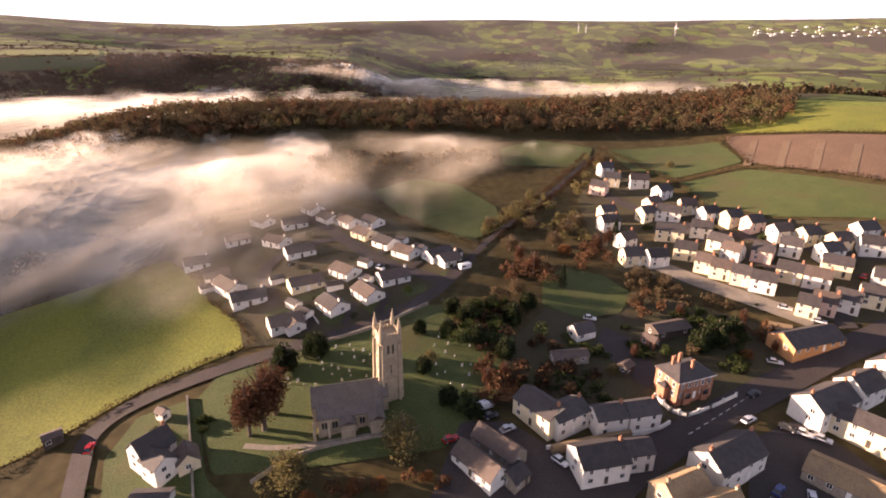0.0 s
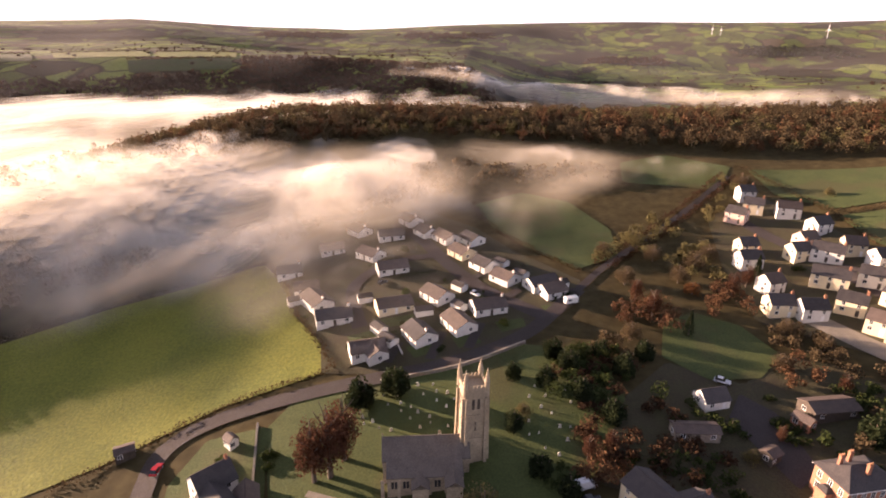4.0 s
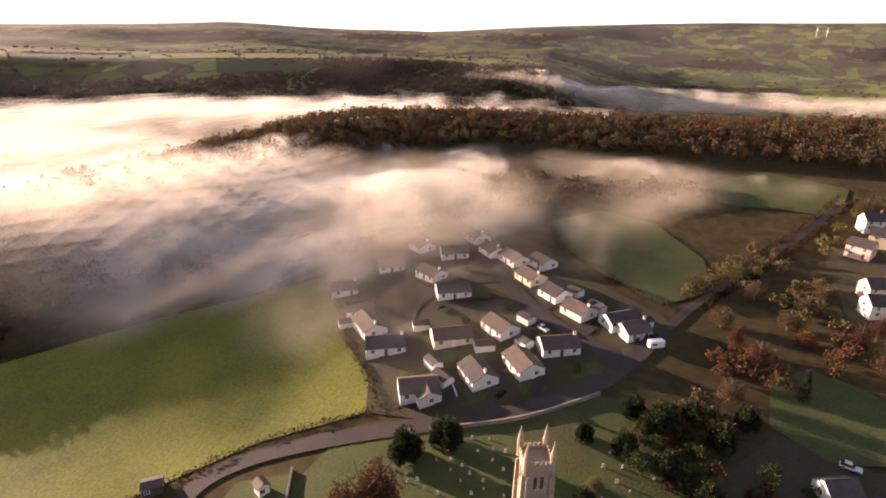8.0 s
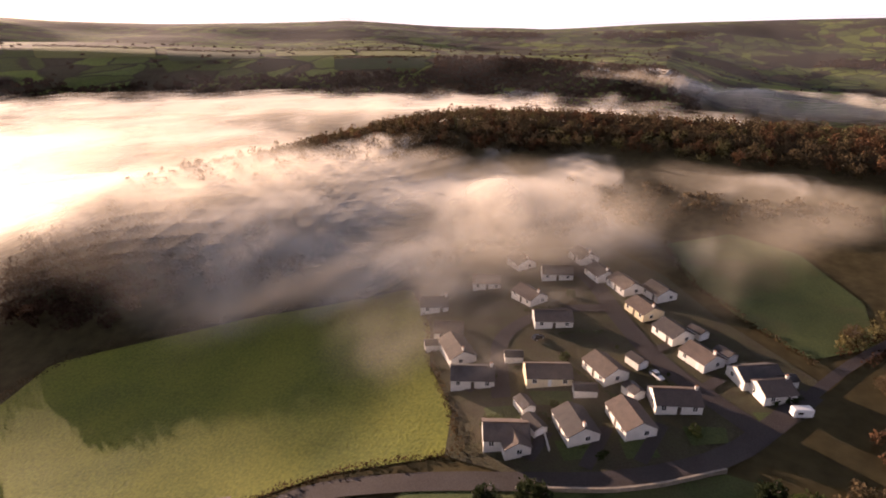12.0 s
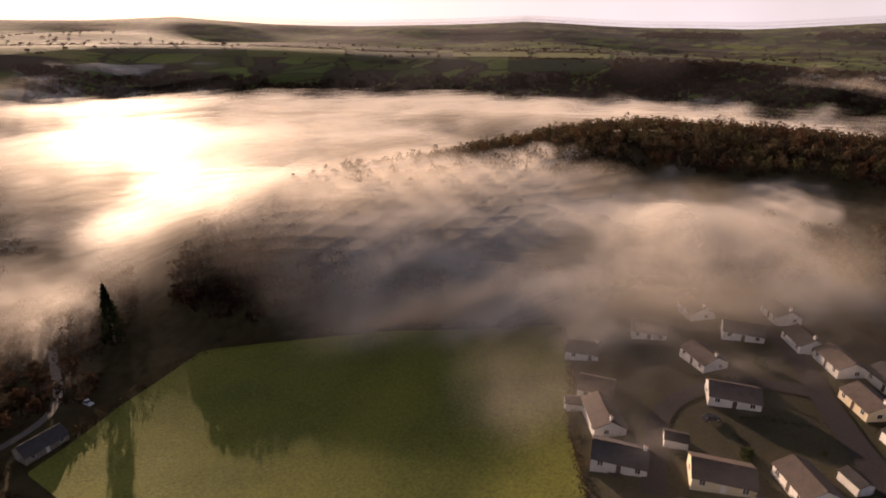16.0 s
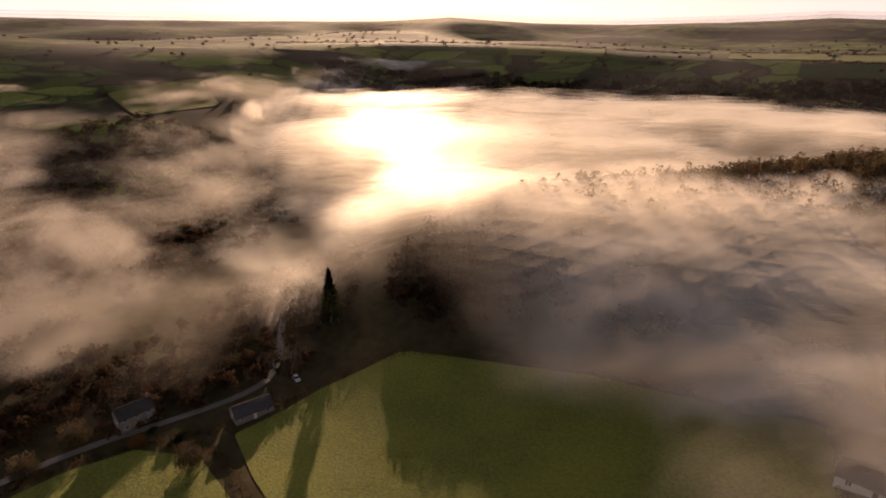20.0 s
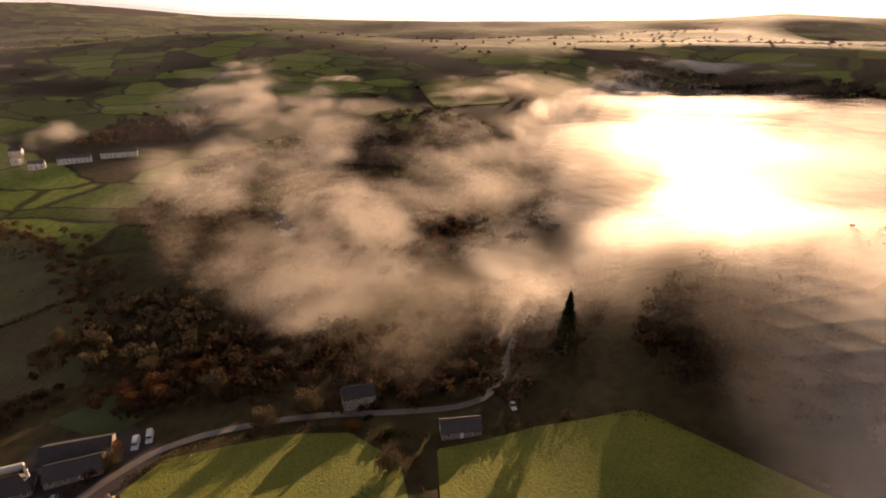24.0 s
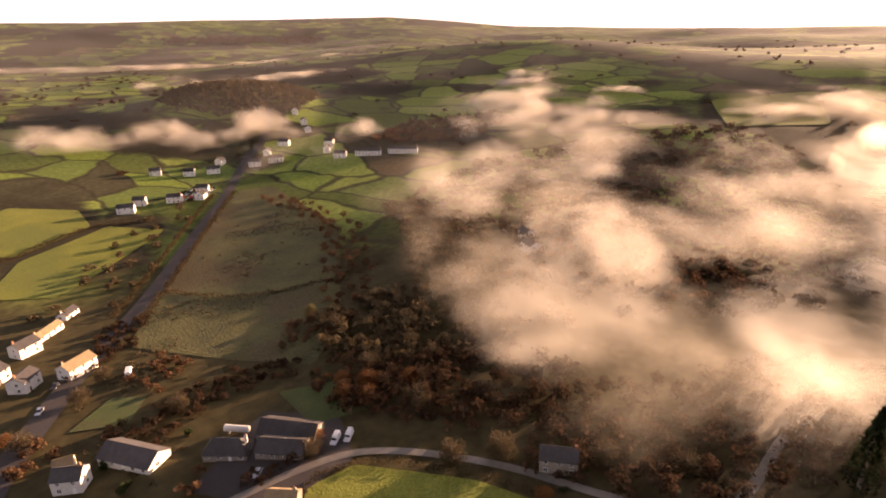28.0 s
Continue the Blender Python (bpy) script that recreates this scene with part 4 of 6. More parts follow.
strip("estate_road", [(3.5, 187.4), (-8.7, 195.6), (-23.3, 206.8), (-40, 230), (-50.8, 248.7), (-68.7, 267.8)], 6.0, TARMAC, 0.46, "asphalt estate road", "road")
strip("estate_close", [(-41, 231.9), (-58.5, 224.5), (-68.2, 203.2), (-60.9, 185.9), (-55.3, 174.9)], 5.0, TARMAC, 0.44, "asphalt cul-de-sac", "road")
strip("main_street", [(-66, 16), (-34, 38), (10, 72), (29.3, 89.8), (46, 103.9), (66.8, 117.1), (90.6, 128.8), (112, 139.1), (134.2, 147.3), (170, 160), (230, 170)], 9.0, TARMAC, 0.36, "wide dark asphalt village street", "road")
strip("old_track", [(82.7, 201), (94.2, 184.1), (107.5, 168.7), (118.7, 155.4)], 7.5, GRAVEL, 0.4, "grey gravel track beside the houses", "road")
strip("hill_street", [(126.4, 150.8), (129.4, 171.5), (122.6, 191.1), (109.6, 210.2), (104.7, 232.7), (91, 256.8), (82.4, 278)], 5.5, TARMAC, 0.4, "narrow village street", "road")
strip("upper_street", [(104.7, 232.7), (118.2, 218.4), (135.1, 200.9), (154.2, 186.9), (175.6, 175.7)], 5.0, TARMAC, 0.44, "narrow village street", "road")
strip("valley_road", [(-90, -40), (-109.1, -71.4), (-126.7, -93.6), (-148.4, -120.5), (-180.6, -152.1), (-198.9, -171.2), (-262.4, -239.5), (-330, -306), (-367, -351), (-420, -410), (-480, -450), (-560, -560), (-640, -760)], 9.0, TARMAC, 0.4, "straight asphalt road down the valley", "road")
strip("farm_lane", [(-139.6, -10.2), (-163.6, -4.4), (-182, 5.3), (-198.8, 38.7), (-204, 65), (-210.6, 91.5), (-222.6, 98.9), (-243.7, 101.3), (-260.7, 103.5), (-288.9, 113)], 3.0, LANE, 0.3, "dim wet lane winding into the fog", "road")
strip("church_path", [(-47.3, 113.2), (-36.3, 111.1), (-20.2, 113), (-6.1, 114.9)], 1.6, GRAVEL, 0.3, "pale gravel church path", "path")
for i in range(9):
    a, b = (62 + i * 2.6, 113.2 + i * 1.55), (63.4 + i * 2.6, 114.0 + i * 1.55)
    strip("road_line", [a, b], 0.16, MARK, 0.41, "white painted centre line", "road marking")

# ---- hedges and walls ----
hedge("road_hedge", [(-111.9, 109.5), (-101.3, 119.7), (-81.6, 139.8), (-59.5, 152.2), (-56.5, 155.2)], HEDGE_BROWN, "clipped russet hedge along the lane", 1.8, 1.7)
hedge("estate_hedge", [(-57.5, 155.2), (-66.2, 167.6), (-81.2, 181.9), (-94.2, 204.3), (-114.1, 227)], HEDGE_BROWN, "dark hedge round the estate", 2.2, 1.8)
hedge("field_hedge", [(-117.2, 229.3), (-166.8, 195.8), (-211.9, 142.8), (-203.7, 111.9), (-196.2, 97.5)], HEDGE_BROWN, "overgrown field hedge in the fog", 3, 3)
hedge("lane_hedge", [(-112, 100.6), (-139.3, 94.1), (-163.9, 86.1), (-184.9, 79), (-192.9, 62.7)], HEDGE_BROWN, "dark hedge between two pastures", 2, 1.8)
hedge("lower_hedge", [(-135.8, 17.2), (-159.7, 1.5), (-176, 6.4), (-192.6, 38.8), (-194.9, 60.7), (-192.2, 81.1)], HEDGE_BROWN, "dark hedge along the farm lane", 2.5, 2.2)
hedge("hill_hedge", [(-34.8, 291.6), (-22.2, 262.6), (-2.3, 239.8), (14.9, 223.2)], HEDGE_BROWN, "dark hedge behind the bungalows", 2.2, 2)
hedge("upper_hedge", [(121, 275.6), (161, 280.9), (197.1, 235.5), (230, 206)], HEDGE_BROWN, "thick dark hedge between fields", 3, 2.4)
hedge("wood_hedge", [(98.6, 331.5), (121.1, 277.8), (123.9, 247)], HEDGE_BROWN, "dark hedge up the hill", 3, 2.4)
hedge("plough_hedge", [(167.4, 321.8), (174, 334), (236.1, 286.9), (262, 248)], HEDGE_BROWN, "dark hedge by the ploughed field", 3, 2.4)
hedge("plough_hedge", [(163.4, 325.5), (161, 280.9)], HEDGE_BROWN, "dark hedge by the ploughed field", 3, 2.4)
hedge("road_verge_hedge", [(-184.7, -148.1), (-262.4, -232.3), (-345, -316)], HEDGE_BROWN, "brown hedge along the straight road", 4, 2.6, leaf=0.8)
hedge("far_verge_hedge", [(-180.6, -166.4), (-256.1, -248.3), (-330, -324)], HEDGE_BROWN, "brown hedge along the straight road", 3, 2.2, leaf=0.8)
hedge("meadow_hedge", [(-211.2, -173.6), (-227.3, -127.5), (-260.7, -107.1), (-292.9, -93.6)], HEDGE_BROWN, "dark hedge across the river meadow", 3, 2.2, leaf=0.7)
hedge("corner_hedge", [(-169.8, -287.8), (-232, -320), (-262, -300)], HEDGE_BROWN, "dark field hedge", 3, 2.4, leaf=0.8)
strip("churchyard_wall", [(-37.6, 150.4), (-19.3, 157.5), (-2.8, 171.7)], 0.5, WALLSTONE, 0, "low rubble churchyard wall", "wall", thick=1.2)
strip("paddock_wall", [(-68.8, 132.2), (-60.3, 113.2), (-54.4, 99.1), (-50.6, 91.3)], 0.5, WALLSTONE, 0, "low rubble wall beside the paddock", "wall", thick=1.2)
strip("church_wall", [(-42.5, 102.3), (-34.3, 109.1), (-22.3, 112), (-8.1, 113.9)], 0.5, WALLSTONE, 0, "low rubble wall below the church", "wall", thick=1.0)
strip("inn_garden_wall", [(25.9, 108.3), (40.2, 111.3), (54.5, 114.2), (58.7, 116.8)], 0.5, WHITE, 0, "long white garden wall", "wall", thick=1.3)
GATE = thing("house_front_wall", 62, 119, 0, "white wall with low pillars round the brick house", "wall", z=0)
for a, b in (((58.3, 126.1), (60.6, 121.1)), ((60.6, 121.1), (64, 119.1)), ((64, 119.1), (71.2, 121.9)), ((71.2, 121.9), (80, 126.1))):
    w = strip("wall_run", [a, b], 0.35, WHITE, 0, "", "", thick=1.3, kind="")
    w.parent = GATE
    w.matrix_parent_inverse = GATE.matrix_world.inverted()
    for k in (0.0, 0.5, 1.0):
        px, py = a[0] + (b[0] - a[0]) * k, a[1] + (b[1] - a[1]) * k
        z0 = zat(px, py)
        pil = part("pillar", one_box(px - 0.28, px + 0.28, py - 0.28, py + 0.28, z0 - 0.4, z0 + 1.75), WHITE, GATE, bevel=0.04)
        pil.matrix_parent_inverse = GATE.matrix_world.inverted()

# ---- bungalow estate: x, y, heading, length ----
ESTATE_FRONT = [(-48.7, 162.1, 28, 10.5), (-34.8, 170.8, -50, 10.0), (-23.8, 178, -52, 10.7), (-15.9, 189.5, 26, 11.0), (0.9, 208.8, 36, 11.0), (4.6, 204, 36, 8.5), (-47.3, 187, 29, 12.0), (-65.7, 179, 28, 11.6), (-34.1, 195.2, -40, 10.0)]
ESTATE_BACK = [(-12.1, 211.6, -38, 9.0), (-21, 221.7, -42, 9.0), (-31.2, 232.7, -44, 9.8), (-40.6, 248.4, -46, 11.0), (-50.7, 254.6, -47, 9.8), (-55.7, 215.5, 28, 11.7), (-68.3, 228.7, -30, 10.3), (-65.8, 250.3, 24, 11.1), (-75.6, 188.9, -43, 12.0), (-83.4, 198.4, 26, 9), (-97.5, 213.7, 30, 9.5), (-87.8, 235.7, 28, 10), (-82.5, 257.1, -40, 10), (-29.1, 246.9, -44, 9), (-60.8, 267.9, -46, 10)]
for i, (x, y, h, n) in enumerate(ESTATE_FRONT + ESTATE_BACK):
    roof = (TILE, SLATE, TILE)[i % 3]
    house("bungalow", x, y, h, n, 7.6, 1, "white bungalow with a %s roof and gable windows" % ("brown tiled" if roof is TILE else "grey slate"), "bungalow", CREAM if i in (6, 11) else WHITE, roof, chim=1 if i % 2 else 0, group="estate bungalows", pitch=0.5)
WING = house("bungalow", -45.7, 160.2, -52, 6.5, 6.0, 1, "white bungalow wing with a brown tiled roof", "bungalow", WHITE, TILE, chim=0, group="estate bungalows", pitch=0.5)


def garage(x, y, heading, length, roof=SLATE):
    ob = thing("garage", x, y, heading, "small white garage with an up-and-over door", "garage", "estate garages")
    gabled(ob, length, 3.6, 2.2, 3.0, WHITE, roof, over=0.2)
    d = part("garage_door", one_box(length / 2 - 0.02, length / 2 + 0.05, -1.2, 1.2, 0, 2.0), TRIM, ob)
    for k in range(4):
        part("door_rib", one_box(length / 2 + 0.05, length / 2 + 0.08, -1.15, 1.15, 0.25 + 0.45 * k, 0.3 + 0.45 * k), TRIM, d)


for x, y, h, n in ((-36.5, 184.6, 25, 5.8), (-43.7, 167.6, -35, 5.6), (-48.4, 173.3, -40, 4.9), (-25.5, 189, -38, 4.6), (-84.1, 190, 38, 5.4), (-6.5, 216.1, -40, 5), (-14.5, 225.3, -40, 5), (-27.4, 202.6, -35, 5), (-58.9, 191.6, 28, 5), (7.7, 210.1, 36, 5)):
    garage(x, y, h, n)
strip("driveway_wall", [(-40.9, 166.9), (-38, 162.1)], 0.3, WHITE, 0, "white garden wall beside a driveway", "wall", thick=1.0)
for a, b in (((-29.4, 160.2), (-28.2, 174.2)), ((-19.2, 166.6), (-17, 180.6)), ((-41.5, 157.8), (-40.4, 167.7)), ((-10.8, 197.4), (-6.6, 205.4)), ((-25.3, 209.5), (-21.3, 215.6)), ((-60.9, 185.9), (-65.1, 174.3))):
    strip("driveway", [a, b], 3.0, TARMAC, 0.5, "dark asphalt driveway", "driveway")
for a, b in (((-56.2, 166.8), (-43.2, 173.3)), ((-43.2, 173.3), (-31.4, 166.1)), ((-57, 188), (-45.2, 194.6)), ((-45.2, 194.6), (-29.1, 185.7)), ((-78.4, 179.3), (-68.6, 185.4)), ((-25.4, 201.8), (-12.8, 192.5)), ((-0.5, 214.5), (11.8, 205.4)), ((-50.9, 209.4), (-39.1, 216.2)), ((-66.2, 219.9), (-54.7, 226.8)), ((-23.2, 227.3), (-10.6, 217.7)), ((-39, 240.2), (-27.2, 232.9))):
    hedge("garden_hedge", [a, b], SHRUB_GREEN, "clipped dark garden hedge", 0.9, 1.2, leaf=0.4, per=20)


# ---- church ----
CHURCH_ROOF = material("old_stone_slates", (0.10, 0.085, 0.075), (0.145, 0.122, 0.105), rough=0.85, scale=0.5, fine=4, bump=0.4)


def church():
    ob = thing("church", -22.6, 123.0, 15, "old stone parish church with a dark slate nave roof", "church", z=-6.4)
    gabled(ob, 19, 7.2, 5.0, 8.2, STONE, CHURCH_ROOF, over=0.3)
    aisle = bmesh.new()
    solid(aisle, [(-8.5, -7.4, -2), (7.6, -7.4, -2), (7.6, -3.6, -2), (-8.5, -3.6, -2)], [(-8.5, -7.4, 3.6), (7.6, -7.4, 3.6), (7.6, -3.6, 4.9), (-8.5, -3.6, 4.9)])
    part("aisle", aisle, STONE, ob)
    lean = bmesh.new()
    solid(lean, [(-8.7, -7.7, 3.6), (7.8, -7.7, 3.6), (7.8, -3.4, 5.15), (-8.7, -3.4, 5.15)], [(-8.7, -7.7, 3.8), (7.8, -7.7, 3.8), (7.8, -3.4, 5.35), (-8.7, -3.4, 5.35)])
    part("aisle_roof", lean, CHURCH_ROOF, ob)
    for bx, depth, top in ((-1.5, 3.0, 4.2), (5.6, 3.4, 4.8)):
        part("porch", one_box(bx - 1.7, bx + 1.7, -7.4 - depth, -7.0, -2, top - 1.2), STONE, ob)
        r = bmesh.new()
        for s in (-1, 1):
            solid(r, [(bx + s * 2.0, -7.5 - depth, top - 1.4), (bx + s * 2.0, -5.6, top - 1.4), (bx, -5.6, top), (bx, -7.5 - depth, top)], [(bx + s * 2.0, -7.5 - depth, top - 1.2), (bx + s * 2.0, -5.6, top - 1.2), (bx, -5.6, top + 0.2), (bx, -7.5 - depth, top + 0.2)])
        part("porch_roof", r, CHURCH_ROOF, ob)
    for u in (-7, -4.5, 2.2):
        w = part("church_window", one_box(u - 0.75, u + 0.75, -7.52, -7.38, 0.8, 2.9), STONE, ob)
        for s in (-0.36, 0.36):
            part("pane", one_box(u + s - 0.28, u + s + 0.28, -7.56, -7.5, 0.95, 2.75), GLASS, w)
    w = part("east_window", one_box(-9.66, -9.48, -1.4, 1.4, 1.5, 5.0), STONE, ob)
    for s in (-0.9, 0, 0.9):
        part("pane", one_box(-9.7, -9.64, s - 0.36, s + 0.36, 1.7, 4.7), GLASS, w)
    for u in (-9.5, -6, -2.8, 0.6, 4, 7.4):
        part("buttress", solid(bmesh.new(), [(u - 0.35, -8.3, -2), (u + 0.35, -8.3, -2), (u + 0.35, -7.3, -2), (u - 0.35, -7.3, -2)], [(u - 0.35, -7.6, 3.0), (u + 0.35, -7.6, 3.0), (u + 0.35, -7.3, 3.2), (u - 0.35, -7.3, 3.2)]), STONE, ob)
    part("gable_cross", box(one_box(-9.58, -9.42, -0.08, 0.08, 8.2, 9.5), -9.58, -9.42, -0.35, 0.35, 9.0, 9.16), STONE, ob)
    return ob


church()


def church_tower():
    ob = thing("church_tower", -12.9, 127.3, 24, "tall sandstone church tower with four corner pinnacles and battlements", "tower", z=-4.6)
    a, top = 2.75, 18.3
    stages = ((-2, 6.2, 0.0), (6.2, 12.2, 0.12), (12.2, top, 0.22))
    for z0, z1, step in stages:
        bm = one_box(-a + step, a - step, -a + step, a - step, z0, z1)
        part("tower_stage", bm, STONE, ob)
        part("string_course", one_box(-a + step - 0.14, a - step + 0.14, -a + step - 0.14, a - step + 0.14, z1 - 0.25, z1 + 0.02), STONE, ob)
    for sx in (-1, 1):
        for sy in (-1, 1):
            for q in (0, 1):
                cx, cy = sx * (a - 0.45), sy * (a + 0.2)
                if q:
                    cx, cy = sx * (a + 0.2), sy * (a - 0.45)
                e0, e1 = (0.38, 0.5) if not q else (0.5, 0.38)
                solid_b = solid(bmesh.new(), [(cx - e0, cy - e1, -2), (cx + e0, cy - e1, -2), (cx + e0, cy + e1, -2), (cx - e0, cy + e1, -2)],
                                [(cx * 0.93 - e0 * 0.7, cy * 0.93 - e1 * 0.6, 16.5), (cx * 0.93 + e0 * 0.7, cy * 0.93 - e1 * 0.6, 16.5), (cx * 0.93 + e0 * 0.7, cy * 0.93 + e1 * 0.6, 16.5), (cx * 0.93 - e0 * 0.7, cy * 0.93 + e1 * 0.6, 16.5)])
                part("buttress", solid_b, STONE, ob)
            px, py = sx * (a - 0.35), sy * (a - 0.35)
            p = part("pinnacle", solid(bmesh.new(), ring(8, 0.62, top - 1.2, px, py, 0.5), ring(8, 0.55, top + 1.8, px, py, 0.5)), STONE, ob)
            part("spirelet", solid(bmesh.new(), ring(8, 0.66, top + 1.8, px, py, 0.5), ring(8, 0.05, top + 5.2, px, py, 0.5)), STONE, p)
            part("finial", solid(bmesh.new(), ring(6, 0.16, top + 5.0, px, py), ring(6, 0.1, top + 5.4, px, py)), STONE, p)
    e = a - 0.22
    for s in (-1, 1):
        part("parapet", one_box(-e, e, s * e - 0.15, s * e + 0.15, top, top + 0.7), STONE, ob)
        part("parapet", one_box(s * e - 0.15, s * e + 0.15, -e + 0.16, e - 0.16, top, top + 0.7), STONE, ob)
        for u in (-1.35, -0.45, 0.45, 1.35):
            part("merlon", one_box(u - 0.26, u + 0.26, s * e - 0.14, s * e + 0.14, top + 0.7, top + 1.3), STONE, ob)
            part("merlon", one_box(s * e - 0.14, s * e + 0.14, u - 0.26, u + 0.26, top + 0.7, top + 1.3), STONE, ob)
        for axis in (0, 1):
            for z, h, w in ((13.6, 2.6, 0.62), (8.0, 1.2, 0.35), (9.6, 0.8, 0.25)):
                d = a - 0.2 if z > 12.2 else a - 0.1
                for u in ((-0.62, 0.62) if w > 0.5 else (0.0,)):
                    lo, hi = sorted((s * (d - 0.06), s * (d + 0.03)))
                    b = one_box(u - w / 2, u + w / 2, lo, hi, z, z + h) if axis == 0 else one_box(lo, hi, u - w / 2, u + w / 2, z, z + h)
                    part("belfry_opening", b, DARK, ob)
    return ob


church_tower()


def gravestone():
    ob = tagged(new("gravestone"), "weathered pale gravestone in the churchyard", "gravestone", "churchyard graves")
    n = 7
    prof = [(-0.32, -0.3), (0.32, -0.3), (0.32, 0.75)] + [(0.32 * math.cos(math.pi * i / n), 0.75 + 0.3 * math.sin(math.pi * i / n)) for i in range(1, n)] + [(-0.32, 0.75)]
    part("slab", solid(bmesh.new(), [(x, -0.07, z) for x, z in prof], [(x, 0.07, z) for x, z in prof]), GRAVE, ob)
    part("plinth", one_box(-0.42, 0.42, -0.16, 0.16, -0.3, 0.06), GRAVE, ob)
    return ob


GRAVE = material("gravestone", (0.55, 0.52, 0.46), (0.40, 0.38, 0.33), scale=1.2, fine=7, bump=0.4, spread=0.3)
g0 = gravestone()
spots = [(-46 + 4.2 * i + 1.3 * math.sin(j * 2.1 + i), 133 + 2.6 * j + 0.9 * math.sin(i * 1.7 + j)) for j in range(7) for i in range(8) if (i * 7 + j * 3) % 4] + \
        [(0 + 3.1 * i + math.sin(j * 3 + i), 130 + 4.4 * j + math.sin(i * 2)) for j in range(6) for i in range(4) if (i + j) % 3]
for i, (x, y) in enumerate(spots):
    m = pose(x, y, zat(x, y) + 0.2, 0, random.uniform(-5, 5), 15 + random.uniform(-12, 12)) @ Matrix.Scale(random.uniform(0.6, 1.05), 4)
    if i == 0:
        g0.matrix_basis = m
    else:
        c = copy_thing(g0, Matrix.Identity(4))
        c.matrix_basis = m


# ---- village round the main street ----
house("white_house", 26, 117.8, -52, 12.0, 7.6, 2, "long white rendered house with a slate roof and small windows", "house", CREAM, SLATE, chim=1, group="street houses", pitch=0.55)
house("white_house", 31.6, 116.1, 29, 10.0, 7.0, 2, "white rendered wing with a dark slate roof", "house", WHITE, SLATE, chim=1, group="street houses", pitch=0.55)
for x, y, h, n, w, label in ((42, 115.5, 12, 8.1, 6.4, "white cottage with a slate roof"), (50.6, 117.1, 12, 8.4, 6.4, "white cottage with a slate roof and a chimney stack"), (36.4, 102.6, 12, 11.5, 8.6, "large white inn with a dark slate roof"), (45.6, 104.8, 10, 6.5, 6.0, "low white extension of the inn")):
    house("cottage" if w < 7 else "inn", x, y, h, n, w, 2, label, "house", WHITE, SLATE, chim=1 if w > 6.1 else 0, group="street houses", pitch=0.6)
strip("inn_ridge_wall", [(26.9, 107.3), (36.1, 109.8), (47.3, 112.3)], 1.2, LICHEN, 0, "lichened lean-to roof along the inn wall", "roof", thick=2.2)
house("stone_house", 66.2, 102.9, 28, 15.5, 9.0, 2, "stone house with a white gable and a mossy slate roof", "house", WHITE, SLATE, chim=2, group="street houses", pitch=0.7)
house("stone_house", 51.8, 93.9, 25, 10.5, 8.0, 2, "stone house with a golden lichened roof", "house", STONE, LICHEN, chim=2, group="street houses", pitch=0.75)
house("stone_house", 57, 88.8, 20, 11.0, 8.0, 2, "stone house with a golden lichened roof", "house", STONE, LICHEN, chim=1, group="street houses", pitch=0.75)
house("terraced_house", 98.5, 119, 24, 14.5, 8.5, 2, "white terraced house with a slate roof", "house", WHITE, SLATE, chim=2, group="street houses", pitch=0.7)
house("terraced_house", 110.7, 123.9, 24, 10.0, 8.0, 2, "grey terraced house with a slate roof", "house", WHITE, SLATE, chim=2, group="street houses", pitch=0.7)
house("terraced_house", 103.6, 110.8, -50, 13.5, 7.0, 2, "cream house wing with a slate roof", "house", CREAM, SLATE, chim=1, group="street houses", pitch=0.6)
house("terraced_house", 123.4, 129.3, 24, 12.0, 8.0, 2, "white terraced house with a slate roof", "house", WHITE, SLATE, chim=2, group="street houses", pitch=0.7)
house("long_shed", 91.5, 96.7, -46, 18.0, 9.0, 1, "long low building with a rusty brown roof", "shed", WALLSTONE, LICHEN, chim=0, pitch=0.4)
house("stone_barn", 9.6, 102.6, -50, 12.5, 6.0, 1, "long white-walled barn with a brown tiled roof", "barn", WHITE, TILE, chim=0, pitch=0.85)
house("stone_barn", 14.4, 107.7, -47, 12.5, 5.5, 1, "stone barn with a grey-brown slate roof", "barn", WALLSTONE, TILE, chim=0, pitch=0.9)
house("outbuilding", 17.1, 99.7, 40, 5.0, 5.0, 1, "small stone outbuilding with slate roof", "outbuilding", WALLSTONE, SLATE, chim=0, pitch=0.6)
house("village_hall", 109.8, 145.5, 17, 19.5, 9.5, 1, "orange brick hall with a long slate roof", "hall", ORANGE, SLATE, chim=0, pitch=0.55)
house("outbuilding", 105.3, 151.6, -24, 6.0, 4.0, 1, "small orange brick outbuilding", "outbuilding", ORANGE, LICHEN, chim=0, pitch=0.5)
house("coach_house", 45.1, 154.4, 24, 7.0, 5.5, 1, "white coach house with a slate roof", "house", WHITE, SLATE, chim=0, pitch=0.75)
house("open_shed", 38.5, 141.5, 8, 10.5, 4.2, 1, "grey open-fronted garden shed", "shed", WALLSTONE, TILE, chim=0, pitch=0.35)
house("open_shed", 72.6, 155.2, 18, 12.5, 6.0, 1, "dark timber barn with a flat felt roof", "barn", DARK, TILE, chim=0, pitch=0.4)
house("outbuilding", 65, 149.6, -50, 4.5, 3.0, 1, "small red brick outhouse", "outbuilding", BRICK, TILE, chim=0, pitch=0.6)
house("outbuilding", 53.7, 137, 40, 3.6, 3.0, 1, "garden shed with a grey roof", "shed", DARK, TILE, chim=0, pitch=0.5)


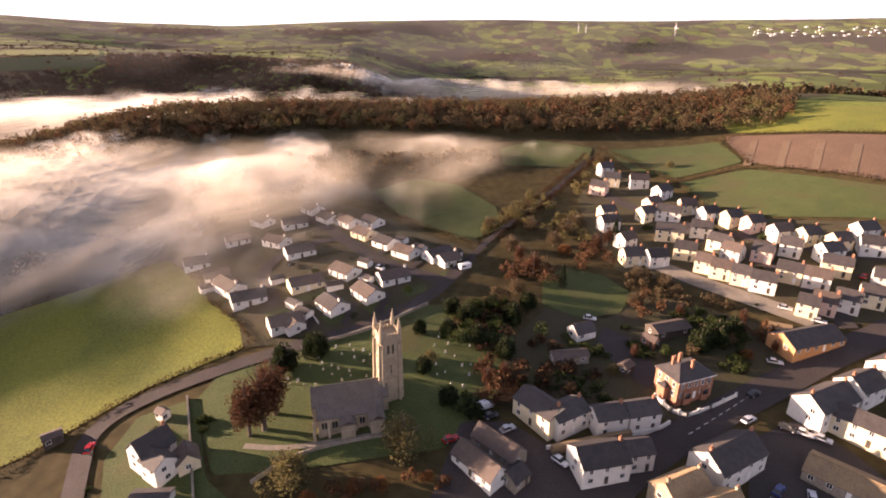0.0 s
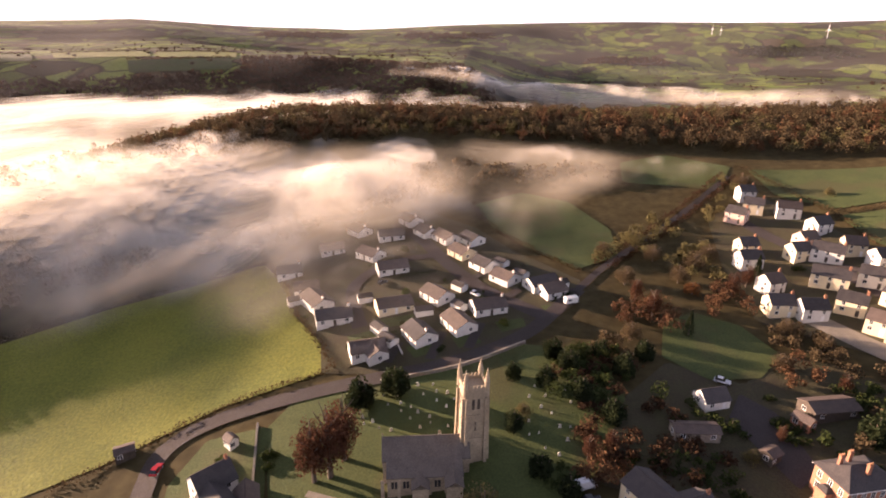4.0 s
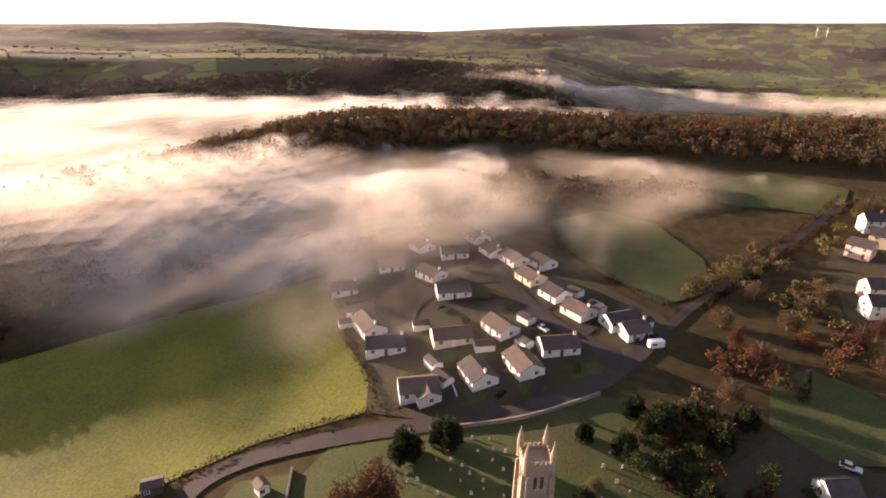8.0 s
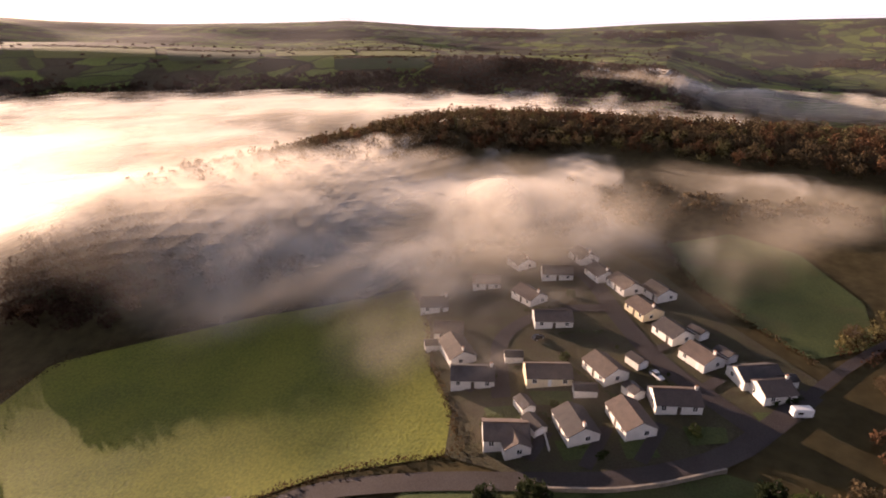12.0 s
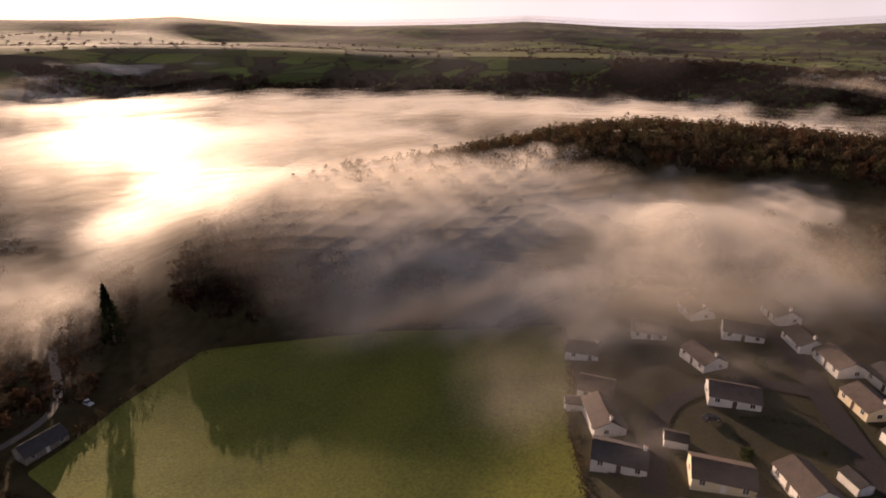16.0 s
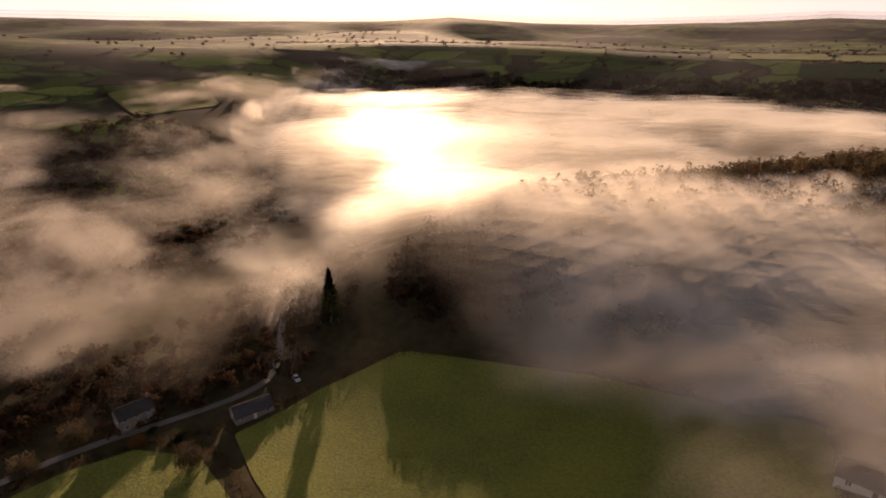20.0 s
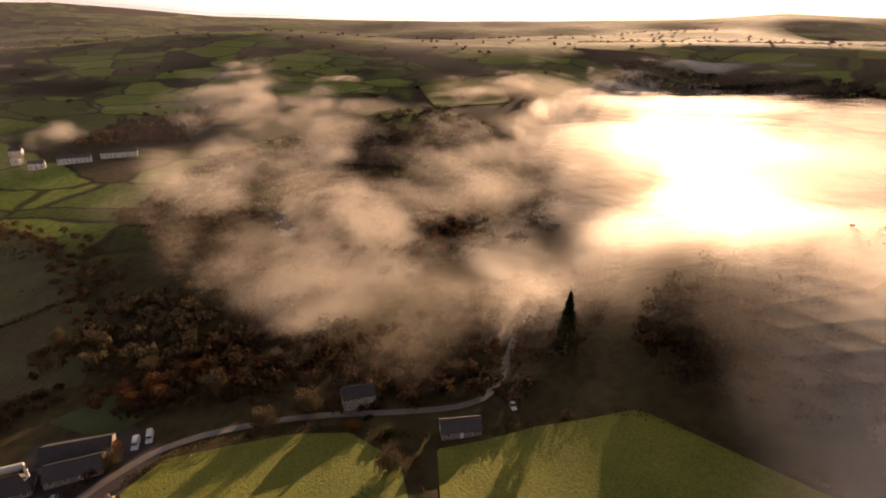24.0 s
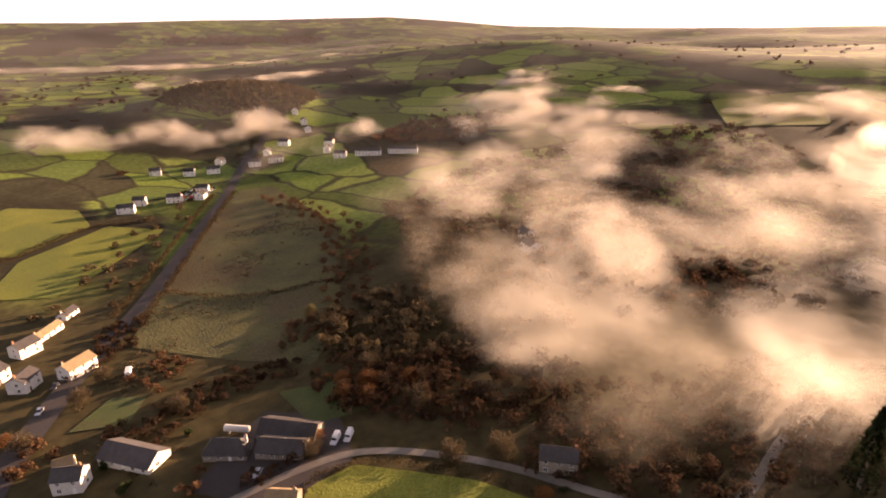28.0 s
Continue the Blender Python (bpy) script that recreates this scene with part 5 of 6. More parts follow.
def brick_house():
    ob = thing("brick_house", 66.5, 128.8, 20, "square red brick house with a hipped slate roof and tall chimneys", "house", z=-3.9)
    gabled(ob, 11.8, 8.4, 6.0, 8.2, BRICK, SLATE, hip=3.6, over=0.4)
    for x, y in ((-3.2, 1.5), (-0.4, 2.2), (0.2, -1.8)):
        chimney(ob, x, y, 9.8, BRICK, 3, 0.42)
    for u in (-4.4, -2.2, 0, 2.2, 4.4):
        for z in (0.9, 3.6):
            if u == 0 and z < 1:
                door(ob, "s", 0, 5.9, 4.2, TRIM)
            else:
                window(ob, "s", u, z, 1.1, 1.6, 5.9, 4.2)
    for u in (-2.6, 0, 2.6):
        for z in (0.9, 3.6):
            window(ob, "w", u, z, 1.1, 1.6, 5.9, 4.2)
    bay = part("porch", one_box(-7.6, -5.85, -1.3, 1.3, -1, 2.9), BRICK, ob)
    part("porch_roof", solid(bmesh.new(), [(-7.8, -1.5, 2.9), (-5.85, -1.5, 2.9), (-5.85, 1.5, 2.9), (-7.8, 1.5, 2.9)], [(-6.8, -0.6, 3.7), (-5.85, -0.6, 3.7), (-5.85, 0.6, 3.7), (-6.8, 0.6, 3.7)]), SLATE, bay)
    for u in (-3.0, 3.0):
        b = part("bay_window", one_box(u - 1.1, u + 1.1, -5.0, -4.15, -1, 2.8), BRICK, ob)
        part("bay_glass", one_box(u - 0.9, u + 0.9, -5.05, -4.98, 0.9, 2.4), GLASS, b)
    part("eaves_board", box(one_box(-6.3, 6.3, -4.62, -4.55, 5.62, 5.85), -6.3, 6.3, 4.55, 4.62, 5.62, 5.85), TRIM, ob)


brick_house()

# white house by the lane
house("white_house", -68.6, 111.4, 55, 8.5, 6.8, 2, "tall white rendered house with a sunlit gable and slate roof", "house", WHITE, SLATE, chim=1, pitch=0.95)
house("white_house", -65.0, 106.8, -35, 6.5, 5.6, 2, "white front wing of the lane house", "house", WHITE, SLATE, chim=0, pitch=0.7)
house("cottage", -59.5, 109.4, -60, 6.0, 5.0, 1, "small cream annexe with a tiled roof", "house", CREAM, TILE, chim=0, pitch=0.9)
house("garden_house", -63.3, 98.7, 3, 8.5, 4.5, 1, "low white outbuilding with a grey roof", "outbuilding", WHITE, SLATE, chim=0, pitch=0.4)
house("garden_shed", -72.4, 125.4, -30, 3.0, 2.4, 1, "small white garden shed", "shed", WHITE, TILE, chim=0, pitch=0.7)
house("field_shelter", -99.5, 121.1, 40, 4.5, 3.2, 1, "dark timber field shelter by the hedge", "shed", DARK, TILE, chim=0, pitch=0.3)

# ---- houses on the hill: x, y, heading, length ----
HILL_WEST = [(77.8, 215.7, 29, 7), (75.8, 201.3, 8, 8), (84.2, 198.9, 8, 8), (97, 218.7, -25, 11), (100, 248.4, 24, 7), (108.8, 260.4, 28, 8), (94.3, 239.3, 20, 7), (103.4, 237.1, -28, 10.1), (113, 241.1, -3, 7), (117.7, 230.7, 15, 7), (124.4, 223.8, 15, 7), (129.5, 216.6, 15, 7)]
HILL_EAST = [(135, 206.4, 12, 8), (142.5, 201, 12, 7), (109.7, 218.1, -30, 8), (111.2, 204.9, -50, 8), (112.4, 197.1, -50, 7), (96.8, 202.3, -30, 8), (122, 193.9, -40, 7), (133, 195.1, -40, 7), (99.6, 191.5, -38, 6), (142.6, 188.4, 10, 8), (149.4, 193.8, 10, 7), (161.3, 198.2, 10, 8)]
HILL_LOW = [(103.3, 186.3, -36, 6.8), (107.9, 181.2, -36, 6), (112.8, 175.5, -36, 8), (123.7, 179.5, -38, 8), (130, 173.9, -38, 8), (139.8, 179.5, -34, 9), (157.6, 188.3, -24, 8), (118.8, 160.1, -40, 6), (124.4, 160.7, -40, 7), (131.4, 160.5, -38, 7), (139.8, 161.3, -34, 7), (149.2, 168.4, -34, 8), (166.9, 182.2, -30, 8)]
HILL_TOP = [(91.2, 295.4, 10, 7), (91.1, 282.2, -20, 8), (82.4, 274, -36, 8), (103, 276.4, -10, 9), (78.2, 244.8, 14, 7), (75.9, 233.6, 14, 8.2)]
for i, (x, y, h, n) in enumerate(HILL_WEST + HILL_EAST + HILL_LOW + HILL_TOP):
    wall = (WHITE, CREAM, WHITE, CREAM, PINK, WHITE, CREAM)[i % 7]
    house("village_house", x, y, h, n, 6.2, 2, "%s rendered village house with a dark %s roof" % ({"white_render": "white", "cream_render": "cream", "pink_render": "pale pink"}[wall.name], "slate" if i % 4 else "tiled"), "house", wall, SLATE if i % 4 else TILE, chim=1, group="hillside houses", pitch=0.75, eave=4.3)

# ---- farm and houses in the valley ----
house("farmhouse", -155.6, -27.5, 127, 13.0, 7.0, 1, "dark slate farmhouse with hipped tan gables", "house", WALLSTONE, SLATE, chim=1, pitch=0.9, hip=2.5)
house("farm_barn", -165.5, -14.4, 122, 14.2, 7.5, 1, "long dark farm barn", "barn", WALLSTONE, SLATE, chim=0, pitch=0.6)
house("farm_barn", -172.2, -19.4, 118, 18.4, 9.0, 1, "long dark farm barn with a pale ridge", "barn", WALLSTONE, SLATE, chim=0, pitch=0.55)
house("farm_barn", -137.6, -48.5, 112, 18.2, 9.0, 1, "large barn with a white timber gable", "barn", WHITE, SLATE, chim=0, pitch=0.6)
house("cottage", -121.9, -51.3, 136, 7.8, 6.0, 2, "white cottage with a slate roof", "house", WHITE, SLATE, chim=1, pitch=0.7)
house("cottage", -123.4, -60.9, 155, 5.0, 5.0, 1, "small cottage with a tan roof", "house", CREAM, LICHEN, chim=0, pitch=0.8)
for x, y, h, n, w in ((-142.9, -158.8, 20, 9.5, 7), (-154.9, -171.6, 35, 15, 5), (-149.2, -121.5, 20, 12, 7), (-132.9, -126.1, 40, 9, 7), (-126.5, -140.5, 30, 10, 7), (-168.5, -186.3, 38, 10, 5)):
    house("roadside_house", x, y, h, n, w, 2 if w > 6 else 1, "white roadside house with a grey roof", "house", WHITE, LICHEN if n > 11 else SLATE, chim=1, group="roadside houses", pitch=0.55)
house("cottage", -152, 3.6, 124, 8.2, 6.0, 1, "stone cottage with a pale tiled roof", "house", WALLSTONE, LICHEN, chim=1, pitch=0.8)
house("farm_barn", -197.6, 89.5, 108, 12.0, 6.5, 1, "long dark barn beside the lane", "barn", WALLSTONE, SLATE, chim=0, pitch=0.7)
house("farmhouse", -207.7, 54.3, 118, 10.5, 6.0, 2, "stone farmhouse with a white gable below the fog", "house", WALLSTONE, SLATE, chim=1, pitch=0.8)
TOWN = [(-262, -330, 147, 12), (-278, -342, 140, 9), (-300, -330, 135, 11), (-318, -322, 40, 9), (-330, -340, 140, 10), (-372, -392, 150, 12), (-352, -400, 140, 10), (-392, -412, 30, 9), (-410, -380, 140, 11), (-430, -372, 140, 14), (-330, -420, 150, 10), (-440, -400, 50, 9), (-470, -410, 120, 12), (-490, -300, 124, 26), (-470, -320, 124, 12), (-515, -275, 124, 30), (-500, -370, 120, 10), (-480, -350, 30, 10), (-535, -455, 60, 10), (-520, -430, 60, 10), (-550, -490, 60, 10), (-346, -32, 60, 10), (-362, -44, 60, 8)]
for x, y, h, n in TOWN:
    house("town_house", x, y, h, n, 7.0, 2, "white-walled house in the valley town", "house", WHITE, SLATE, chim=1, group="valley town houses", pitch=0.6)


def tank(x, y, heading):
    ob = thing("storage_tank", x, y, heading, "white cylindrical storage tank on saddles", "tank")
    bm = bmesh.new()
    solid(bm, [(-4, 1.1 * math.cos(t * math.pi / 6), 1.5 + 1.1 * math.sin(t * math.pi / 6)) for t in range(12)], [(4, 1.1 * math.cos(t * math.pi / 6), 1.5 + 1.1 * math.sin(t * math.pi / 6)) for t in range(12)])
    part("shell", bm, WHITE, ob, bevel=0.1)
    for u in (-2.6, 2.6):
        part("saddle", one_box(u - 0.3, u + 0.3, -1.0, 1.0, -0.4, 0.9), WALLSTONE, ob)


tank(-163.2, -34.9, 122)


# ---- cars ----
def car(x, y, heading, paint, label, van=False):
    ob = thing("van" if van else "car", x, y, heading, label, "van" if van else "car", "parked cars")
    ob.location.z += 0.45
    L, W, H = (2.6, 0.98, 2.1) if van else (2.1, 0.86, 1.42)
    b = bmesh.new()
    mid = 0.95 if van else 0.82
    solid(b, [(-L, -W, 0.3), (L, -W, 0.3), (L, W, 0.3), (-L, W, 0.3)], [(-L * 0.97, -W * 0.96, mid), (L * 0.96, -W * 0.96, mid - 0.08), (L * 0.96, W * 0.96, mid - 0.08), (-L * 0.97, W * 0.96, mid)])
    part("body", b, paint, ob, bevel=0.06)
    f = 0.55 if van else 0.35
    c = part("cabin", solid(bmesh.new(), [(-L * 0.9, -W * 0.93, mid), (L * f, -W * 0.93, mid), (L * f, W * 0.93, mid), (-L * 0.9, W * 0.93, mid)], [(-L * (0.88 if van else 0.62), -W * 0.78, H), (L * (f - 0.28), -W * 0.78, H), (L * (f - 0.28), W * 0.78, H), (-L * (0.88 if van else 0.62), W * 0.78, H)]), GLASS if not van else paint, ob)
    part("roof_panel", one_box(-L * (0.86 if van else 0.6), L * (f - 0.29), -W * 0.77, W * 0.77, H, H + 0.05), paint, c)
    if van:
        part("windscreen", one_box(L * 0.42, L * 0.43 + 0.25, -W * 0.75, W * 0.75, mid + 0.15, H - 0.35), GLASS, c)
    for sx in (-0.6, 0.62):
        for sy in (-1, 1):
            w = bmesh.new()
            solid(w, [(L * sx + 0.32 * math.cos(k * 0.6283), sy * (W - 0.2), 0.32 + 0.32 * math.sin(k * 0.6283)) for k in range(10)], [(L * sx + 0.32 * math.cos(k * 0.6283), sy * (W + 0.02), 0.32 + 0.32 * math.sin(k * 0.6283)) for k in range(10)])
            t = part("wheel", w, RUBBER, ob)
            part("hub", one_box(L * sx - 0.15, L * sx + 0.15, sy * (W + 0.02) - 0.01, sy * (W + 0.02) + 0.01, 0.17, 0.47), SILVER, t)
    for sy in (-0.6, 0.6):
        part("headlight", one_box(L * 0.95, L * 0.99, sy * W - 0.16, sy * W + 0.16, mid - 0.3, mid - 0.14), TRIM, ob)
    return ob


CARS = [(-87.5, 116.8, 100, RED, "red car on the lane"), (28.4, 104.3, -50, SILVER, "silver estate car in the inn yard"), (17.3, 113.9, 30, SILVER, "pale car beside the white house"), (13.6, 118.1, 20, BLACK, "black car beside the white house"),
        (3.2, 110.9, 28, RED, "red car in the yard"), (50.1, 163.2, -20, SILVER, "white car by the lawn"), (75.1, 96.5, 40, BLUE, "blue car in the car park"), (81.4, 94.7, 62, SILVER, "white car in the car park"), (72.1, 93.7, 40, BLACK, "dark car in the car park"),
        (90.1, 112.3, -40, SILVER, "silver car by the terrace"), (93.4, 110.3, -40, SILVER, "silver car by the terrace"), (87, 114.1, -40, BLACK, "dark car by the terrace"), (97.1, 138.4, -20, SILVER, "silver car by the brick hall"), (78.9, 117.2, 28, SILVER, "pale car on the street"),
        (85, 126.4, 28, BLACK, "dark car on the street"), (113.6, 163, -38, SILVER, "white car outside a house"), (119.7, 154.8, -38, SILVER, "pale car outside a house"), (-154.8, -12, 30, SILVER, "white car in the farm yard"), (-210.7, 104.5, 20, SILVER, "white car on the foggy lane"),
        (-21.4, 198.7, -40, SILVER, "pale car on a driveway"), (-1, 212, 36, RED, "red car on a driveway"), (-56.2, 204.1, 60, BLACK, "dark car on the estate road"), (146.5, 174.7, 40, RED, "red car on the upper street"), (-129.6, -101.5, 55, SILVER, "pale car on the road"), (-139.4, -116.4, 50, BLACK, "dark car by the roadside houses")]
for x, y, h, paint, label in CARS:
    car(x, y, h, paint, label)
for x, y, h, label in ((-181.3, -3, 30, "white van in the farm yard"), (-177.9, -5.2, 28, "white van in the farm yard"), (12.4, 121.3, 30, "dark grey van beside the house")):
    car(x, y, h, SILVER, label, van=True)
for i in range(24):
    car(-316 - (i % 6) * 5.0 + (i // 6) * 3.6, -318 - (i % 6) * 4.6 - (i // 6) * 4.4, 48, (SILVER, RED, SILVER, BLUE, SILVER, BLACK)[(i * 7) % 6], "parked car in the valley car lot")


def caravan(x, y, heading):
    ob = thing("caravan", x, y, heading, "white touring caravan parked by the junction", "caravan")
    ob.location.z += 0.45
    part("shell", one_box(-2.4, 2.4, -1.1, 1.1, 0.4, 2.6), TRIM, ob, bevel=0.25)
    for s in (-1, 1):
        part("caravan_window", one_box(-1.6, -0.3, s * 1.1 - 0.03, s * 1.1 + 0.03, 1.4, 2.0), GLASS, ob)
        part("wheel", solid(bmesh.new(), [(0.3 * math.cos(k * 0.785), s * 0.9, 0.3 + 0.3 * math.sin(k * 0.785)) for k in range(8)], [(0.3 * math.cos(k * 0.785), s * 1.12, 0.3 + 0.3 * math.sin(k * 0.785)) for k in range(8)]), RUBBER, ob)
    part("tow_bar", one_box(2.3, 3.4, -0.08, 0.08, 0.4, 0.5), DARK, ob)


caravan(11, 197.8, 30)
caravan(-159.6, -101.9, 60)

# ---- trees ----
beech = tree("beech_tree", "tall copper-brown beech with dense bare twigs", 3.3, 15.5, TWIG_COPPER, 3400, 0.36, 0.4, 0.3, clumps=34)
plant(beech, [(-43.5, 118, 1.55), (-42, 123, 1.4), (-46.8, 116.5, 1.35), (36.6, 194.5, 0.8), (64.8, 211.6, 0.75), (71.2, 217.9, 0.7), (13.4, 129.5, 0.55), (18.6, 132.8, 0.5), (79.3, 162.8, 0.5), (97, 157.3, 0.5), (32.5, 204.4, 0.7), (99.3, 143, 0.4), (58.1, 143.4, 0.4)])
oak = tree("oak_tree", "bare brown oak with a wide rounded crown", 5.0, 11, TWIG_BROWN, 3000, 0.42, 0.45, 0.22, clumps=34)
plant(oak, [(-178.6, 72.8, 0.9), (56.7, 230.3, 0.9), (42.9, 236.7, 0.8), (30.4, 216.2, 0.8), (49.2, 219.8, 0.8), (63.2, 238.8, 0.8), (24.3, 239.5, 0.7), (74.1, 188.6, 0.7), (82, 181.8, 0.6), (-202, 38.7, 1.0), (-217.5, 65, 0.9), (-226, 83.6, 0.9), (-191.6, 28.7, 0.9), (-158.9, -62.7, 0.8), (-140.5, -96.6, 0.8), (-152.4, -106.6, 0.7), (-206.6, 3.1, 1.0), (-214, -26.6, 0.9), (92.5, 307.1, 0.9), (-229.1, -61.7, 0.9), (67.5, 172, 0.6), (28.2, 180.2, 0.7), (-118.9, -82.9, 0.8), (-169.6, -6.4, 0.7)])
willow = tree("willow_tree", "pale olive willow with a full rounded crown", 4.6, 9.5, TWIG_OLIVE, 3000, 0.42, 0.35, 0.15, clumps=36)
plant(willow, [(-7.8, 108.8, 1.35), (-34, 101.6, 1.25), (63.2, 247.1, 0.7), (125.9, 295, 0.55), (49.5, 135.9, 0.45), (-1.8, 140.9, 0.5), (38.8, 250.3, 0.8), (-233, -83.5, 0.8)])
rowan = tree("copper_tree", "orange-brown leafy tree in autumn colour", 4.5, 9, TWIG_ORANGE, 2800, 0.42, 0.3, 0.15, clumps=32)
plant(rowan, [(-198.9, -12.6, 1.0), (-195.7, -20.4, 0.9), (-206, -18.6, 1.0), (-175.2, -12, 0.7), (-202.2, -28, 0.8), (-216.5, -8.8, 0.9), (90.3, 141.9, 0.5), (-28.4, 96.8, 0.45), (-18.6, 98.8, 0.5), (-12.5, 98.7, 0.5), (-2.5, 100.5, 0.4), (52.3, 211.6, 0.7), (-194.8, 56.6, 0.6), (-116.8, -90.8, 0.6)])
yew = tree("yew_tree", "dense dark green churchyard yew", 2.6, 7.6, YEW_GREEN, 3600, 0.5, 0.4, 0.1, clumps=44)
plant(yew, [(-43.7, 140, 1.5), (-35.6, 145.4, 1.45), (-5.3, 154.6, 0.9), (9.8, 161.2, 1.1), (3.5, 152.6, 1.1), (12.7, 148.5, 1.2), (24.4, 161.5, 1.2), (5.4, 166.3, 1.1), (18.8, 168.7, 1.0), (84.6, 148.6, 1.5), (78.5, 145.7, 1.3), (90.8, 151.4, 1.3), (-3.8, 135.9, 0.9), (3.1, 123.2, 1.0), (9.1, 119, 0.9), (30.9, 170.1, 1.1), (19.9, 142.5, 1.1)])
fir = tree("fir_tree", "tall dark fir rising out of the fog", 5.2, 26, YEW_GREEN, 2600, 0.9, 0.45, 0.9, conifer=True)
plant(fir, [(-243.2, 121.6, 0.95), (75.2, 221.6, 0.4), (45.7, 184.8, 0.35)])
shrub = tree("garden_shrub", "rounded evergreen garden shrub", 1.5, 2.2, SHRUB_GREEN, 500, 0.35, 0.1, 0.05, clumps=10)
SHRUBS = [(x + 3 * math.sin(i), y + 3 * math.cos(2 * i), 0.7 + 0.5 * (i % 3)) for i, (x, y) in enumerate([(-55.4, 161.1), (-29.3, 166.2), (-12.9, 182.7), (-19.4, 198.3), (-39.2, 177.4), (-59, 184.1), (-72.4, 187), (-81.8, 194), (-49, 200), (-35.3, 206.8), (7.6, 199.4), (11.8, 206.4), (-25.2, 225.1), (-35.1, 238.4), (-58.6, 238.9), (34.8, 127.4), (41.1, 129.5), (47.1, 127.3), (38.8, 123.1), (62.2, 144.3), (68.2, 141.9), (74.2, 139.5), (81.9, 134.9), (88, 136.7), (72.6, 148.2), (60.7, 155.2), (56.3, 148.8), (-76.1, 119.2), (-74.1, 113.2), (-70.1, 119.2), (-78.2, 107.6), (-58.3, 117.3), (-62.2, 121.3), (103.5, 169.6), (116.3, 185.1), (128.4, 188.5), (136.1, 183.7), (119.5, 207.2), (129.4, 205.7), (106.6, 228.1), (114.3, 220.9), (92, 226.7), (87.2, 209.4), (150, 182.9), (145.4, 206.6), (96.8, 195.8), (-127, -63.4), (-131, -55.6), (-146.8, -67.2), (-151.2, -45.2), (-129.2, -40), (-213.3, 60.9), (-202.9, 62.9), (-194.1, 66.8), (-202.3, 46.7), (31, 133.9), (24.7, 129.6), (20, 150.8), (31.5, 149.1), (45.8, 144.7)])]
plant(shrub, SHRUBS)

# ---- woods beyond ----
woodland("valley_wood", scatter([(-222.7, -6.9), (-211.1, -51.7), (-235, -77.5), (-282.3, -60.8), (-326.8, -107.5), (-373.9, -173.7), (-400, -160), (-357.1, -67.8), (-298.8, -19), (-261.6, 9)], 7.5), 4.2, 9, TWIG_BROWN, "russet riverside woodland")
# the dark tone of this wood stands for the fog's shadow on it
woodland("fog_wood", scatter([(-190.5, 200.1), (-215.5, 151.2), (-246, 139.7), (-275, 164.8), (-330, 220), (-260, 260), (-187, 230.9), (-166.7, 225), (-188.1, 196.1)], 8), 5.5, 16, TWIG_DARK, "woodland coloured for fog shade, half lost in fog", leaves=200, leaf=1.1)
woodland("stream_wood", scatter([(-127.3, 230.8), (-108.4, 261.3), (-38.5, 309.3), (32, 315.2), (37.7, 330.4), (-47.6, 335.9), (-152.2, 318.3), (-178.5, 252.6)], 8), 4.2, 9, TWIG_BROWN, "bare scrub along a stream")
woodland("lane_wood", np.concatenate([scatter(p, 6.5) for p in ([(20, 236), (30, 252), (40, 274), (52, 278), (56, 262), (44, 246), (30, 230)], [(52, 252), (62, 246), (66, 228), (58, 214), (50, 226), (48, 240)], [(66, 266), (78, 300), (86, 318), (92, 312), (78, 276)])]), 3.4, 7.0, TWIG_OLIVE, "bare olive-brown trees along the lane", leaves=190, leaf=0.7)
woodland("lane_wood", np.concatenate([scatter(p, 6) for p in ([(26, 186), (40, 184), (46, 200), (36, 210), (26, 202)], [(54, 196), (66, 196), (70, 214), (60, 222), (52, 210)])]), 3.6, 8.0, TWIG_RUST, "rust-red beech clump beside the lane", leaves=220, leaf=0.62)
woodland("roundhill_wood", scatter([(-545 + r * math.cos(a), -615 + r * math.sin(a)) for a, r in ((0, 100), (0.8, 118), (1.6, 125), (2.4, 120), (3.1, 108), (3.9, 100), (4.7, 92), (5.5, 92))], 8.5), 6, 11, TWIG_BROWN, "rounded hill wood in autumn brown", leaves=90, leaf=2.0)
woodland("town_wood", scatter([(-520, -330), (-580, -260), (-680, -240), (-720, -290), (-620, -370)], 11), 6, 11, TWIG_RUST, "dark wood beyond the town", leaves=60, leaf=2.6)
def polar(bearing, distance):
    """A place by its bearing and distance from the middle of the village."""
    return -40 + distance * math.cos(radians(bearing)), 80 + distance * math.sin(radians(bearing))


def sector(b0, b1, near, far, step=3.0):
    """An outline between two bearings and two distances."""
    n = max(2, int((b1 - b0) / step) + 1)
    arc = np.linspace(b0, b1, n)
    return [polar(b, near) for b in arc] + [polar(b, far) for b in arc[::-1]]


